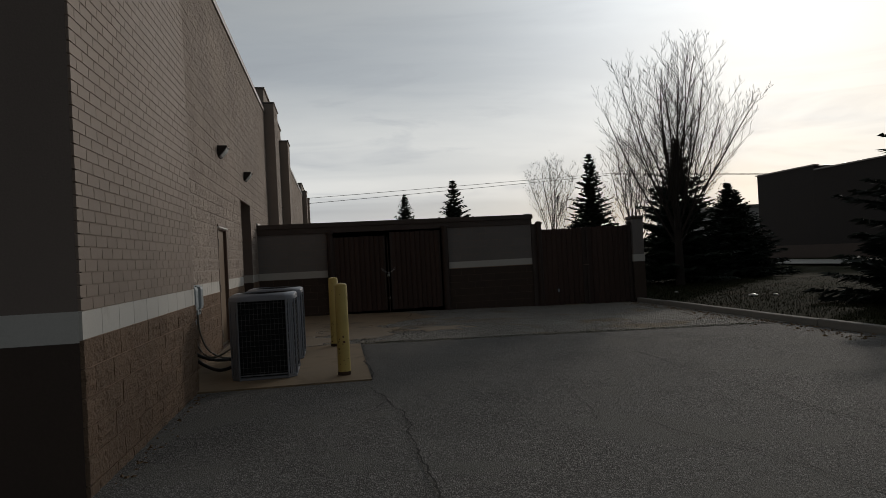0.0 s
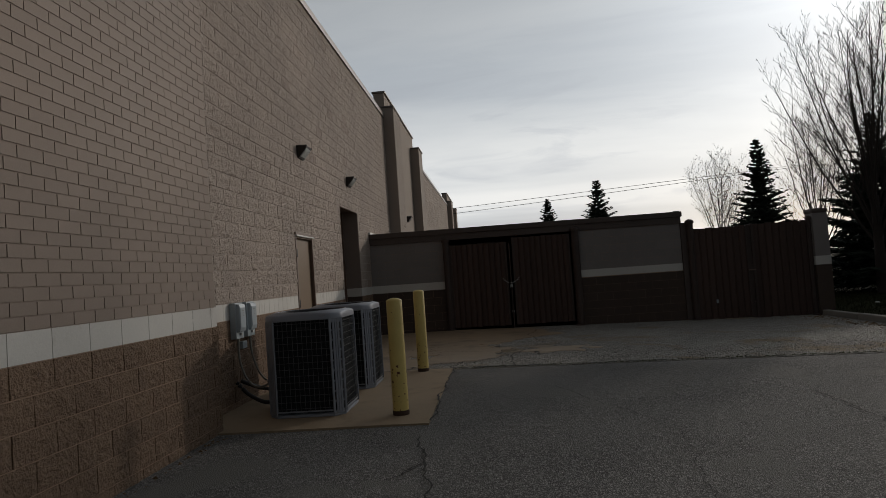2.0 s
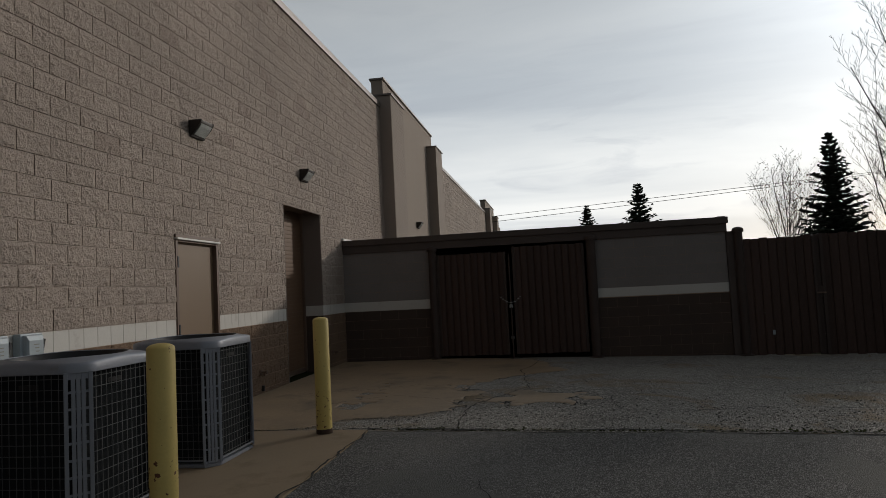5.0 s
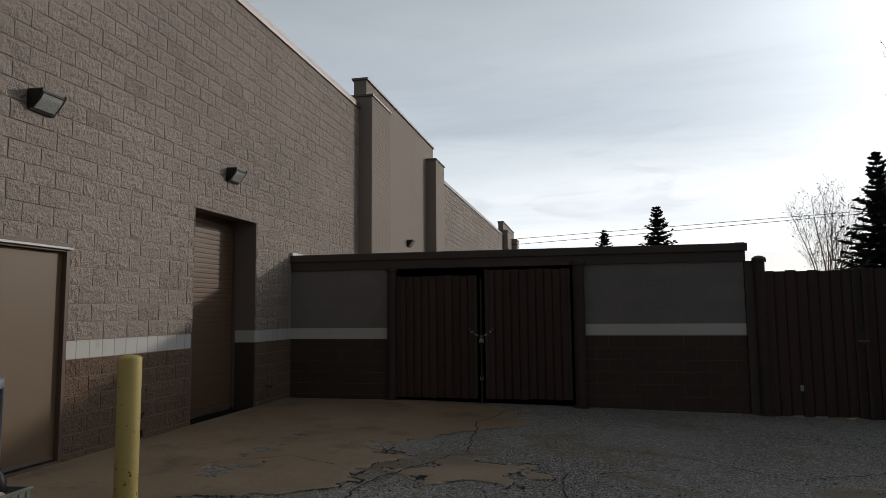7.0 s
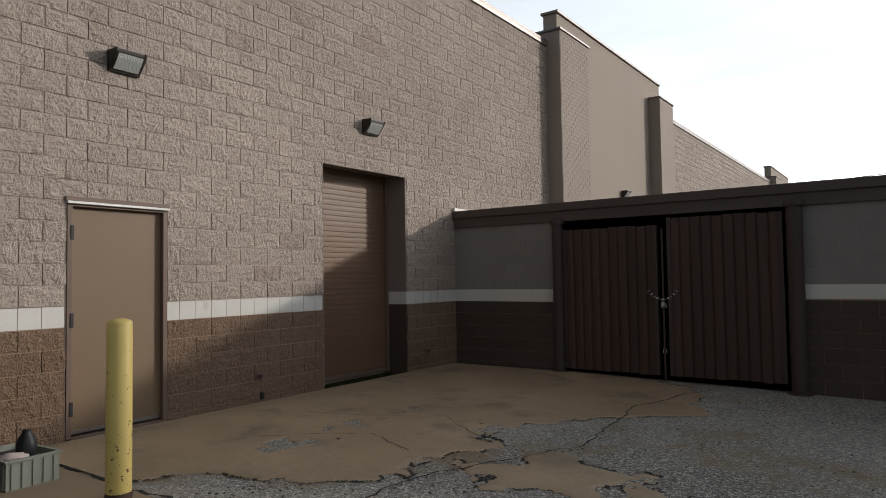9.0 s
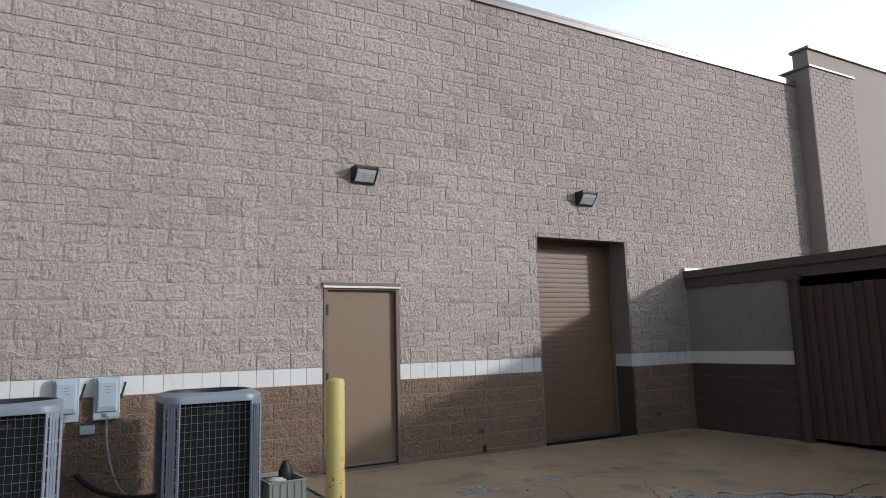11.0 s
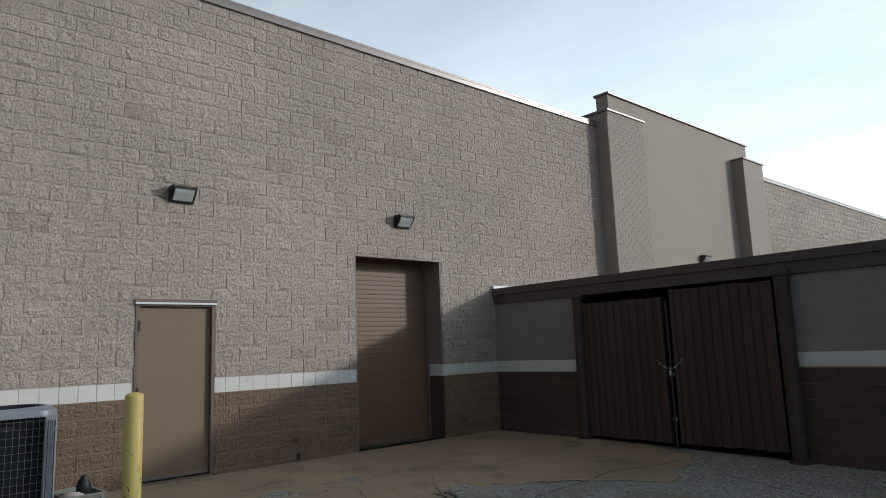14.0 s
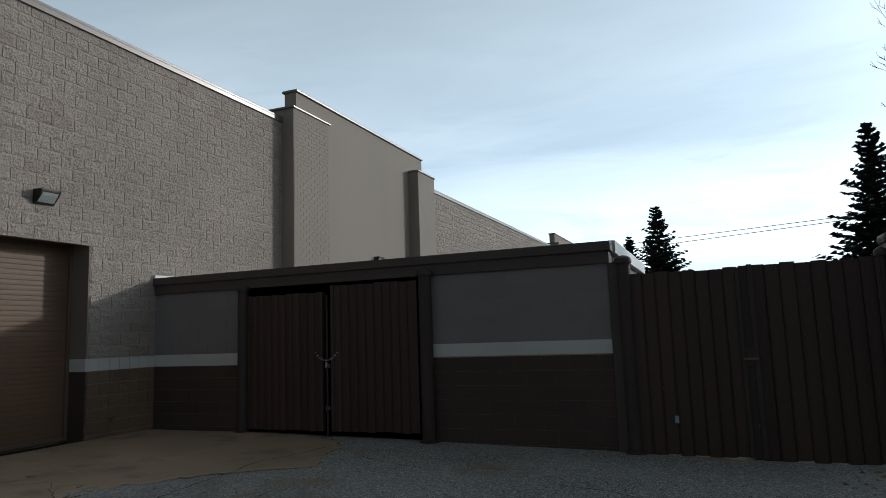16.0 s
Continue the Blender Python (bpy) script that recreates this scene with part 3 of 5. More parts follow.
scatter("wall_litter", 260, lambda r: (-2.2 + abs(r.gauss(0, 0.07)) + (0.36 if (yy := r.uniform(5.4, 19)) < 9 else 0), yy), (0.008, 0.03), M["litter"], "dead leaves and dirt along the wall foot", 4, "leaves")


def kerb():
    bm = bmesh.new()
    y = -25.0
    for k in range(22):
        add_box(bm, 9.1, 9.27, y, y + 2.03, -0.4, -0.13 + 0.006 * (k % 3), 0.025)
        y += 2.045
    structure(part("kerb", bm, M["kerb"]), "low weathered concrete kerb along the grass", "kerb")


kerb()

# ---- masonry ----


def stone_mesh(name, w, h, depth, nu, nv, rough, seed, material, edge=0.004):
    """One block, centred, its face to +x: rough or smooth, edges let in. The back stays open inside the wall."""
    rnd = random.Random(seed)
    off = seed * 7.7
    verts, faces = [], []
    for j in range(nv + 1):
        for i in range(nu + 1):
            u, v = i / nu, j / nv
            rim = i in (0, nu) or j in (0, nv)
            d = rough * max(0.3, 0.7 + 0.6 * noise.noise((u * 3.1 + off, v * 2.1, off)) + rnd.uniform(-0.3, 0.3)) if not rim else rough * rnd.uniform(0.35, 0.65)
            verts.append((d, (u - 0.5) * w, (v - 0.5) * h))
    for j in range(nv):
        for i in range(nu):
            a = j * (nu + 1) + i
            faces.append((a, a + 1, a + nu + 2, a + nu + 1))
    rim = list(range(nu + 1)) + [j * (nu + 1) + nu for j in range(1, nv + 1)] + [nv * (nu + 1) + i for i in range(nu - 1, -1, -1)] + [j * (nu + 1) for j in range(nv - 1, 0, -1)]
    base = len(verts)
    for k in rim:
        verts.append((-depth, verts[k][1], verts[k][2]))
    for k in range(len(rim)):
        q = (k + 1) % len(rim)
        faces.append((rim[q], rim[k], base + k, base + q))
    me = bpy.data.meshes.new(name)
    me.from_pydata(verts, [], faces)
    me.materials.append(material)
    return me, verts, faces


def courses(y0, y1, k0, k1, unit, height, joint, gaps, z0=0.0, bond=0.5):
    """Cells (y, z, length) of a wall laid in running bond, cut at the gaps (y0, y1, z0, z1)."""
    cells = []
    for k in range(k0, k1):
        zc = z0 + (k + 0.5) * height
        runs = [(y0, y1)]
        for a, b, c, d in gaps:
            if c < zc < d:
                runs = [s for p, q in runs for s in ((p, min(q, a)), (max(p, b), q)) if s[1] - s[0] > 0.01]
        shift = (k % 2) * bond * unit
        for p, q in runs:
            j = math.floor((p - y0 - shift) / unit)
            while True:
                a = y0 + shift + j * unit
                lo, hi = max(a, p), min(a + unit, q)
                if a >= q:
                    break
                if hi - lo > 0.03:
                    cells.append(((lo + hi) / 2, zc, hi - lo - joint))
                j += 1
    return cells


def lay(name, cells, plane, meshes, unit, parent, near, rest_label, limit=300):
    """The cells picked by near become single pieces on shared meshes; the rest is joined into one."""
    rnd = random.Random(len(cells))
    picked = sorted(cells, key=near)[:limit]
    chosen = set(picked)
    for y, z, w in picked:
        me, _, _ = rnd.choice(meshes)
        ob = new(name, me)
        ob.parent = parent
        ob.matrix_basis = Matrix.LocRotScale((plane, y, z), None, (rnd.uniform(0.8, 1.15), w / unit, 1))
    verts, faces = [], []
    for cell in cells:
        if cell in chosen:
            continue
        y, z, w = cell
        _, vs, fs = rnd.choice(meshes)
        b, sc = len(verts), w / unit
        verts += [(plane + p[0], y + p[1] * sc, z + p[2]) for p in vs]
        fl = [tuple(b + i for i in f) for f in fs]
        faces += fl
    if verts:
        ob = mesh_of(rest_label, verts, faces, meshes[0][0].materials[0], parent)
        ob["kind"] = "stuff"


DOOR_GAP = (13.06, 14.11, -1, 2.235)
ROLL_GAP = (16.45, 18.28, -1, 3.1)


def main_wall():
    wall = part("wall_west", boxes([
        (WALL - 0.4, WALL - 0.003, 8.9, 13.06, -0.4, 6.72), (WALL - 0.4, WALL - 0.003, 13.06, 14.11, 2.235, 6.72),
        (WALL - 0.4, WALL - 0.003, 14.11, 16.45, -0.4, 6.72), (WALL - 0.4, WALL - 0.003, 16.45, 18.28, 3.1, 6.72),
        (WALL - 0.4, WALL - 0.003, 18.28, 24.0, -0.4, 6.72)]), M["mortar"])
    return structure(wall, "tall tan painted split-face block wall with a white band", "wall")


wall_west = main_wall()
part("low_mortar", boxes([(WALL - 0.05, WALL - 0.0015, 8.95, 13.05, -0.38, 1.016), (WALL - 0.05, WALL - 0.0015, 14.12, 16.44, -0.38, 1.016), (WALL - 0.05, WALL - 0.0015, 18.31, 19.7, -0.38, 1.016)]), M["mortar_low"], wall_west, "brown painted joints")
U = 0.4064
split_set = [stone_mesh("block_face", U - 0.01, COURSE - 0.01, 0.03, 8, 5, 0.02, s, M["split"]) for s in range(1, 13)]
low_set = [stone_mesh("low_block_face", U - 0.01, COURSE - 0.01, 0.03, 8, 5, 0.02, s, M["low"]) for s in range(11, 17)]
band_set = [stone_mesh("band_face", U / 2 - 0.006, COURSE - 0.006, 0.03, 2, 2, 0.002, s, M["band"], 0.003) for s in range(21, 24)]
wide_band_set = [stone_mesh("wide_band_face", U - 0.006, COURSE - 0.006, 0.03, 2, 2, 0.002, s, M["band"], 0.003) for s in range(24, 27)]
brick_set = [stone_mesh("brick_face", 0.234, 0.0803, 0.03, 2, 1, 0.0, s, M["brick"], 0.0) for s in range(31, 35)]
pilaster_set = [stone_mesh("pilaster_brick_face", 0.234, 0.0803, 0.03, 2, 1, 0.0, s, M["paint"], 0.0) for s in range(51, 54)]
door_near = lambda c: abs(c[0] - 14.5) + abs(c[1] - 2.2) * 1.2


# ---- the plain wall closing the building ----
def building_shell():
    shell = part("wall_core", box(-16, WALL - 0.45, 5.4, 66, -0.4, 6.4), M["plaster"])
    structure(shell, "plain painted core of the long store building", "building")
    brick = part("wall_brick", box(-2.9, BRICK - 0.006, 5.26, 8.98, -0.4, 6.72), M["brick_joint"])
    structure(brick, "tan painted brick wall end above brown split blocks", "wall")
    south = part("wall_south", boxes([(-16, BRICK - 0.02, 5.2, 5.3, -0.4, 1.0), ]), M["dark"])
    structure(south, "smooth brown painted lower wall", "wall")
    # shade of this sunless face is put into its darker tan
    south2 = part("wall_south_upper", box(-16, BRICK - 0.02, 5.2, 5.3, 1.22, 6.72), M["pilaster"])
    structure(south2, "smooth tan painted upper wall", "wall")
    b = part("trim_south", box(-16, BRICK - 0.02, 5.195, 5.3, 1.0, 1.22), M["band"])
    structure(b, "off-white painted band", "trim")
    return brick


wall_brick = building_shell()
part("low_mortar", box(BRICK - 0.05, BRICK - 0.0015, 5.28, 8.975, -0.38, 1.016), M["mortar_low"], wall_brick, "brown painted joints")


def coping(name, x0, x1, y0, y1, z, material, label):
    bm = boxes([(x0, x1, y0, y1, z, z + 0.05), (x1 - 0.03, x1, y0, y1, z - 0.09, z + 0.002)], 0.008)
    structure(part(name, bm, material), label, "trim")


coping("trim_coping", WALL - 0.45, WALL + 0.05, 8.95, 23.55, 6.74, M["coping"], "thin brown metal coping along the parapet")
coping("trim_coping_brick", -2.9, BRICK + 0.05, 5.2, 9.0, 6.74, M["coping"], "thin brown metal coping along the parapet")


def far_facade():
    """Pilasters, rendered panel and further walls past the enclosure."""
    for y0, y1, top, t in ((23.5, 25.1, 6.98, "brick-faced"), (30.75, 32.15, 6.98, "plain"), (52.6, 54.2, 7.0, "far"), (58.5, 60.0, 7.0, "far")):
        w = part("wall_pilaster", box(-3.0, -1.9, y0, y1, -0.4, top, 0.01), M["paint"])
        structure(w, f"{t} brown painted pilaster with a metal cap", "pilaster")
        if y0 < 24:
            lay("pilaster_brick", courses(y0 + 0.02, y1 - 0.02, 12, 64, 0.244, 0.0903, 0.01, [], z0=1.2192), -1.9 + 0.006, pilaster_set, 0.234, w, lambda c: 0, "brick_facing", 0)
        part("cap", boxes([(-3.05, -1.86, y0 - 0.04, y1 + 0.04, top, top + 0.05)], 0.008), M["coping"], w, "thin metal cap")
    for y0, y1, x, top in ((24.15, 31.9, WALL - 0.02, 7.66), (53.2, 60.0, WALL - 0.02, 7.7)):
        w = part("wall_panel", boxes([(x - 0.35, x, y0, y1, -0.4, top)], 0.01), M["plaster"])
        structure(w, "smooth tan rendered wall panel raised above the roofline", "wall")
        part("cap", boxes([(x - 0.4, x + 0.05, y0 - 0.04, y1 + 0.04, top, top + 0.06)], 0.008), M["coping"], w, "thin metal cap")
    w = part("wall_far", box(WALL - 0.4, WALL - 0.009, 32.1, 52.7, -0.4, 6.72), M["mortar"])
    structure(w, "tan painted block wall further along", "wall")
    coping("trim_coping_far", WALL - 0.45, WALL + 0.05, 32.2, 52.55, 6.74, M["coping"], "thin metal coping along the parapet")
    structure(part("wall_far_end", box(WALL - 0.4, WALL, 60.0, 66, -0.4, 6.7), M["plaster"]), "plain end of the long building", "wall")
    return w


wall_far = far_facade()

# ---- enclosure before the back of the building ----
EY = 19.68


def enclosure():
    for nm, x0, x1 in (("wall_enclosure_short", WALL, -0.3), ("wall_enclosure_long", 3.22, 5.84)):
        w = part(nm, boxes([(x0, x1, EY + 0.007, EY + 0.2, -0.45, 2.3)]), M["mortar_low"])
        structure(w, "low block enclosure wall, grey above, white band, dark brown below", "wall")
        up = 0.055 if x0 > 0 else 0.0
        for k in range(-2, 12):
            z0, z1 = k * COURSE + up, (k + 1) * COURSE + up
            if k == 11:
                z1 = 2.3
            if k == 5:
                z0 += 0.015 if up else 0.0
            m = M["dark"] if k < 5 else M["band"] if k == 5 else M["grey"]
            nmp = "dark_block" if k < 5 else "band_block" if k == 5 else "grey_block"
            if k == 5:
                part(nmp, box(x0, x1, EY, EY + 0.03, z0 + 0.001, z1 - 0.001, 0.002), m, w)
                continue
            x = x0 - (k % 2) * U / 2
            while x < x1:
                a, b = max(x, x0), min(x + U, x1)
                if b - a > 0.03:
                    part(nmp, box(a + 0.0015, b - 0.0015, EY + 0.003, EY + 0.03, z0 + 0.0015, z1 - 0.0015), m, w)
                x += U
    structure(part("wall_enclosure_side", box(5.64, 5.84, EY + 0.2, 24.0, -0.45, 2.425), M["grey"]), "grey painted block side wall of the enclosure", "wall")
    structure(part("wall_enclosure_back", box(WALL, 5.64, 23.8, 24.0, -0.45, 2.425), M["dark"]), "dark painted block back wall of the enclosure", "wall")
    bm = boxes([(WALL + 0.004, 5.87, EY - 0.03, EY + 0.25, 2.3, 2.47)], 0.006)
    add_box(bm, WALL + 0.004, 5.9, EY - 0.065, EY + 0.25, 2.468, 2.6, 0.008)
    structure(part("trim_fascia", bm, M["trim"]), "brown painted fascia along the enclosure top", "trim")
    structure(part("ceiling_enclosure", box(WALL, 5.84, EY + 0.25, 24.0, 2.42, 2.56), M["trim"]), "flat roof over the enclosure", "roof")
    structure(part("trim_flashing", boxes([(5.78, 5.93, EY + 0.25, 24.0, 2.45, 2.64), ], 0.006), M["white_metal"]), "white metal flashing on the roof edge", "trim")
    structure(part("trim_wall_flashing", boxes([(WALL + 0.003, WALL + 0.06, EY - 0.06, 23.5, 2.604, 2.66)], 0.004), M["white_metal"]), "white metal flashing where the roof meets the wall", "trim")


enclosure()


def gate(name, x0, x1, y, n, zb, zt, lean, label, group):
    """A gate leaf of upright boards, hung at its outer edge."""
    g = empty(name, x0, y, 0, lean)
    tagged(g, label, "gate", group)
    w = (x1 - x0) / n
    bm = bmesh.new()
    prof = ((0.0, 0.0), (0.0, -0.012), (0.15, -0.026), (0.55, -0.03), (0.8, -0.024), (0.93, -0.01), (1.0, 0.0))
    lo = [bm.verts.new((u * w, v, zb)) for u, v in prof]
    hi = [bm.verts.new((u * w, v, zt)) for u, v in prof]
    for i in range(len(prof) - 1):
        bm.faces.new((lo[i], lo[i + 1], hi[i + 1], hi[i]))
    bm.faces.new(lo[::-1])
    bm.faces.new(hi)
    bm.faces.new((lo[-1], lo[0], hi[0], hi[-1]))
    first = part("board", bm, M["gate"], g)
    rnd = random.Random(n)
    for k in range(1, n):
        ob = new("board", first.data)
        ob.parent = g
        ob.matrix_basis = pose(k * w, 0, rnd.uniform(-0.012, 0.012))
    part("frame_rail", boxes([(0, x1 - x0, 0.004, 0.06, zb + 0.1, zb + 0.18)]), M["post"], g)
    part("frame_rail", boxes([(0, x1 - x0, 0.004, 0.06, zt - 0.25, zt - 0.17)]), M["post"], g)
    part("frame_stile", box(-0.03, 0.03, -0.045, 0.06, zb, zt + 0.01, 0.006), M["post"], g)
    part("frame_stile", box(x1 - x0 - 0.03, x1 - x0 + 0.02, -0.045, 0.06, zb, zt, 0.006), M["post"], g)
    return g


def post(x, y, r, top, label):
    p = empty("gate_post", x, y, fall(x))
    tagged(p, label, "post", "gate posts")
    h = top - fall(x)
    smooth(part("pole", turned(((r, -0.05), (r, h))), M["post"], p))
    smooth(part("post_cap", turned(((r + 0.025, h - 0.05), (r + 0.028, h - 0.02), (r + 0.02, h + 0.02), (r * 0.7, h + 0.05), (0.01, h + 0.06))), M["post"], p))
    smooth(part("base_plate", turned(((r + 0.05, 0), (r + 0.05, 0.025), (r + 0.01, 0.04))), M["post"], p))
    return p


def gates():
    ge = "boarded gates of the enclosure"
    gate("enclosure_gate", -0.1, 1.35, EY - 0.02, 10, -0.02, 2.15, -2.0, "closed dark brown boarded gate leaf on steel frame", ge)
    gate("enclosure_gate", 1.54, 2.99, EY - 0.06, 10, -0.02, 2.24, 1.0, "dark brown boarded gate leaf chained at its edge", ge)
    post(-0.21, EY - 0.08, 0.085, 2.3, "round brown steel gate post with a cap")
    post(3.15, EY - 0.08, 0.1, 2.34, "thick round brown steel gate post with a cap")
    rod = empty("drop_rod", 1.44, EY - 0.09, 0)
    tagged(rod, "thin galvanised drop rod between the gate leaves", "latch")
    smooth(part("rod", turned(((0.016, -0.1), (0.016, 2.1)), 10), M["post"], rod))
    part("bracket", box(-0.03, 0.03, 0.0, 0.03, 0.3, 0.36, 0.004), M["galv"], rod)
    part("bracket", box(-0.04, 0.04, 0.0, 0.03, 0.95, 1.02, 0.004), M["galv"], rod)
    ch = empty("chain", 1.44, EY - 0.12, 1.13)
    tagged(ch, "galvanised chain tying the two gate leaves", "chain")
    for k in range(11):
        u = (k - 5) / 5
        bm = bmesh.new()
        bmesh.ops.create_uvsphere(bm, u_segments=8, v_segments=6, radius=0.5)
        bmesh.ops.transform(bm, matrix=Matrix.LocRotScale((u * 0.2, 0, 0.12 * u * u - 0.06), Euler((k * 1.57, 0.5 * u, 0)), (0.05, 0.028, 0.014)), verts=bm.verts)
        part("link", bm, M["galv"], ch)
    part("padlock", box(-0.02, 0.025, -0.012, 0.012, -0.16, -0.09, 0.006), M["galv"], ch)


gates()


def side_fence():
    fe = "boarded side fence gates"
    f = gate("fence_gate", 6.12, 7.44, EY - 0.06, 8, -0.2, 2.12, 0, "dark brown boarded fence gate leaf", fe)
    f = gate("fence_gate", 7.58, 8.95, EY - 0.06, 8, -0.23, 2.14, 0, "dark brown boarded fence gate leaf", fe)
    structure(part("wall_end_column", box(5.846, 6.0, EY - 0.04, EY + 0.2, -0.45, 2.3, 0.01), M["trim"]), "brown painted end column of the enclosure wall", "column")
    post(6.06, EY - 0.08, 0.085, 2.32, "round brown steel post at the fence end")
    post(9.0, EY - 0.05, 0.05, 2.2, "thin steel fence post")
    st = part("fence_stile", box(7.455, 7.565, EY - 0.07, EY + 0.02, -0.22, 2.14, 0.01), M["post"])
    tagged(st, "brown steel meeting post between fence leaves", "post")
    lk = empty("latch", 7.52, EY - 0.1, 1.0)
    tagged(lk, "worn galvanised latch on the fence gate", "latch")
    part("plate", box(-0.06, 0.05, 0, 0.025, -0.1, 0.12, 0.006), M["post"], lk)
    part("bolt", box(-0.09, 0.08, -0.03, 0.0, -0.03, 0.0, 0.006), M["frame"], lk)
    tag = part("tag", box(6.57, 6.62, EY - 0.115, EY - 0.1, 0.2, 0.29, 0.003), M["box"])
    tagged(tag, "small pale tag fixed low on the fence", "tag")
    p = part("wall_pier", box(9.06, 9.42, EY - 0.15, EY + 0.25, -0.4, 2.3), M["grey"])
    structure(p, "grey block pier with a domed cap and white band", "pier")
    part("pier_foot", box(9.055, 9.425, EY - 0.155, EY + 0.255, -0.4, 1.0), M["dark"], p)
    part("pier_band", box(9.052, 9.428, EY - 0.158, EY + 0.258, 1.0, 1.22), M["band"], p)
    part("pier_cap", box(9.03, 9.45, EY - 0.18, EY + 0.28, 2.3, 2.42, 0.05), M["trim"], p)


side_fence()

# ---- doors ----


def man_door():
    y0, y1, zt = 13.06, 14.11, 2.235
    d = empty("door_1", WALL, (y0 + y1) / 2, -0.05)
    structure(d, "closed flat brown painted steel door with a pale drip cap", "door")
    h, w = zt + 0.05, (y1 - y0) / 2
    part("leaf", box(-0.09, -0.045, -w + 0.05, w - 0.05, 0.06, h - 0.05, 0.003), M["door"], d)
    for a, b in ((-w, -w + 0.05), (w - 0.05, w)):
        part("jamb", box(-0.14, 0.015, a, b, 0, h, 0.004), M["frame"], d)
    part("head", box(-0.14, 0.015, -w + 0.05, w - 0.05, h - 0.05, h, 0.004), M["frame"], d)
    part("drip_cap", boxes([(0.0, 0.05, -w - 0.01, w + 0.01, h - 0.025, h + 0.0)], 0.004), M["white_metal"], d, "pale metal drip cap")
    part("head_flashing", boxes([(0.0, 0.03, -w - 0.02, w + 0.02, h + 0.002, h + 0.045)], 0.004), M["frame"], d)
    part("threshold", box(-0.14, 0.01, -w + 0.05, w - 0.05, -0.05, 0.012, 0.006), M["frame"], d, "worn metal threshold")
    part("sweep", box(-0.045, -0.035, -w + 0.06, w - 0.06, 0.03, 0.065, 0.002), M["coping"], d)
    for z in (0.28, 1.13, 1.98):
        part("hinge", box(-0.044, 0.022, -w + 0.03, -w + 0.062, z - 0.07, z + 0.07, 0.004), M["black"], d, "dark steel hinge")
    part("backing", box(-0.3, -0.15, -w, w, 0, h), M["frame"], d)


def roll_door():
    y0, y1, zt = 16.45, 18.28, 3.1
    d = empty("door_2", WALL - 0.4, (y0 + y1) / 2, -0.06)
    structure(d, "closed brown steel roll-up door in a deep opening", "door")
    w, h = (y1 - y0) / 2, zt + 0.06
    n = 40
    sh = h / n
    bm = bmesh.new()
    prof = ((0.0, 0.0), (0.002, 0.06 * sh), (0.003, 0.5 * sh), (0.002, 0.9 * sh), (-0.005, 0.94 * sh), (-0.005, sh))
    a = [bm.verts.new((x, -w + 0.05, z)) for x, z in prof]
    b = [bm.verts.new((x, w - 0.05, z)) for x, z in prof]
    for i in range(len(prof) - 1):
        bm.faces.new((a[i], b[i], b[i + 1], a[i + 1]))
    first = part("slat", bm, M["slat"], d)
    for k in range(1, n):
        ob = new("slat", first.data)
        ob.parent = d
        ob.matrix_basis = pose(0, 0, k * sh)
    part("bottom_bar", box(-0.01, 0.03, -w + 0.05, w - 0.05, 0.0, 0.07, 0.006), M["frame"], d)
    for s in (-1, 1):
        part("guide", box(-0.02, 0.05, s * w - 0.06 if s > 0 else -w, w if s > 0 else -w + 0.06, 0, h, 0.006), M["frame"], d)
    part("backing", box(-0.2, -0.05, -w, w, 0, h), M["frame"], d)
    # smooth painted reveals round the opening, their shade put into the darker tan
    r = part("trim_reveal", boxes([(WALL - 0.4, WALL + 0.012, y1 - 0.008, y1 + 0.03, 1.2192, zt), (WALL - 0.4, WALL + 0.012, y0 - 0.012, y0 + 0.008, -0.3, zt),
                                   (WALL - 0.4, WALL + 0.012, y0 + 0.008, y1 - 0.008, zt - 0.008, zt + 0.02)]), M["pilaster"])
    part("reveal_foot", box(WALL - 0.4, WALL + 0.012, y1 - 0.008, y1 + 0.03, -0.3, 1.016), M["dark"], r)
    part("reveal_band", box(WALL - 0.4, WALL + 0.014, y1 - 0.01, y1 + 0.03, 1.016, 1.2192), M["band"], r)
    structure(r, "smooth painted reveals of the roll-up opening", "trim")


man_door()
roll_door()

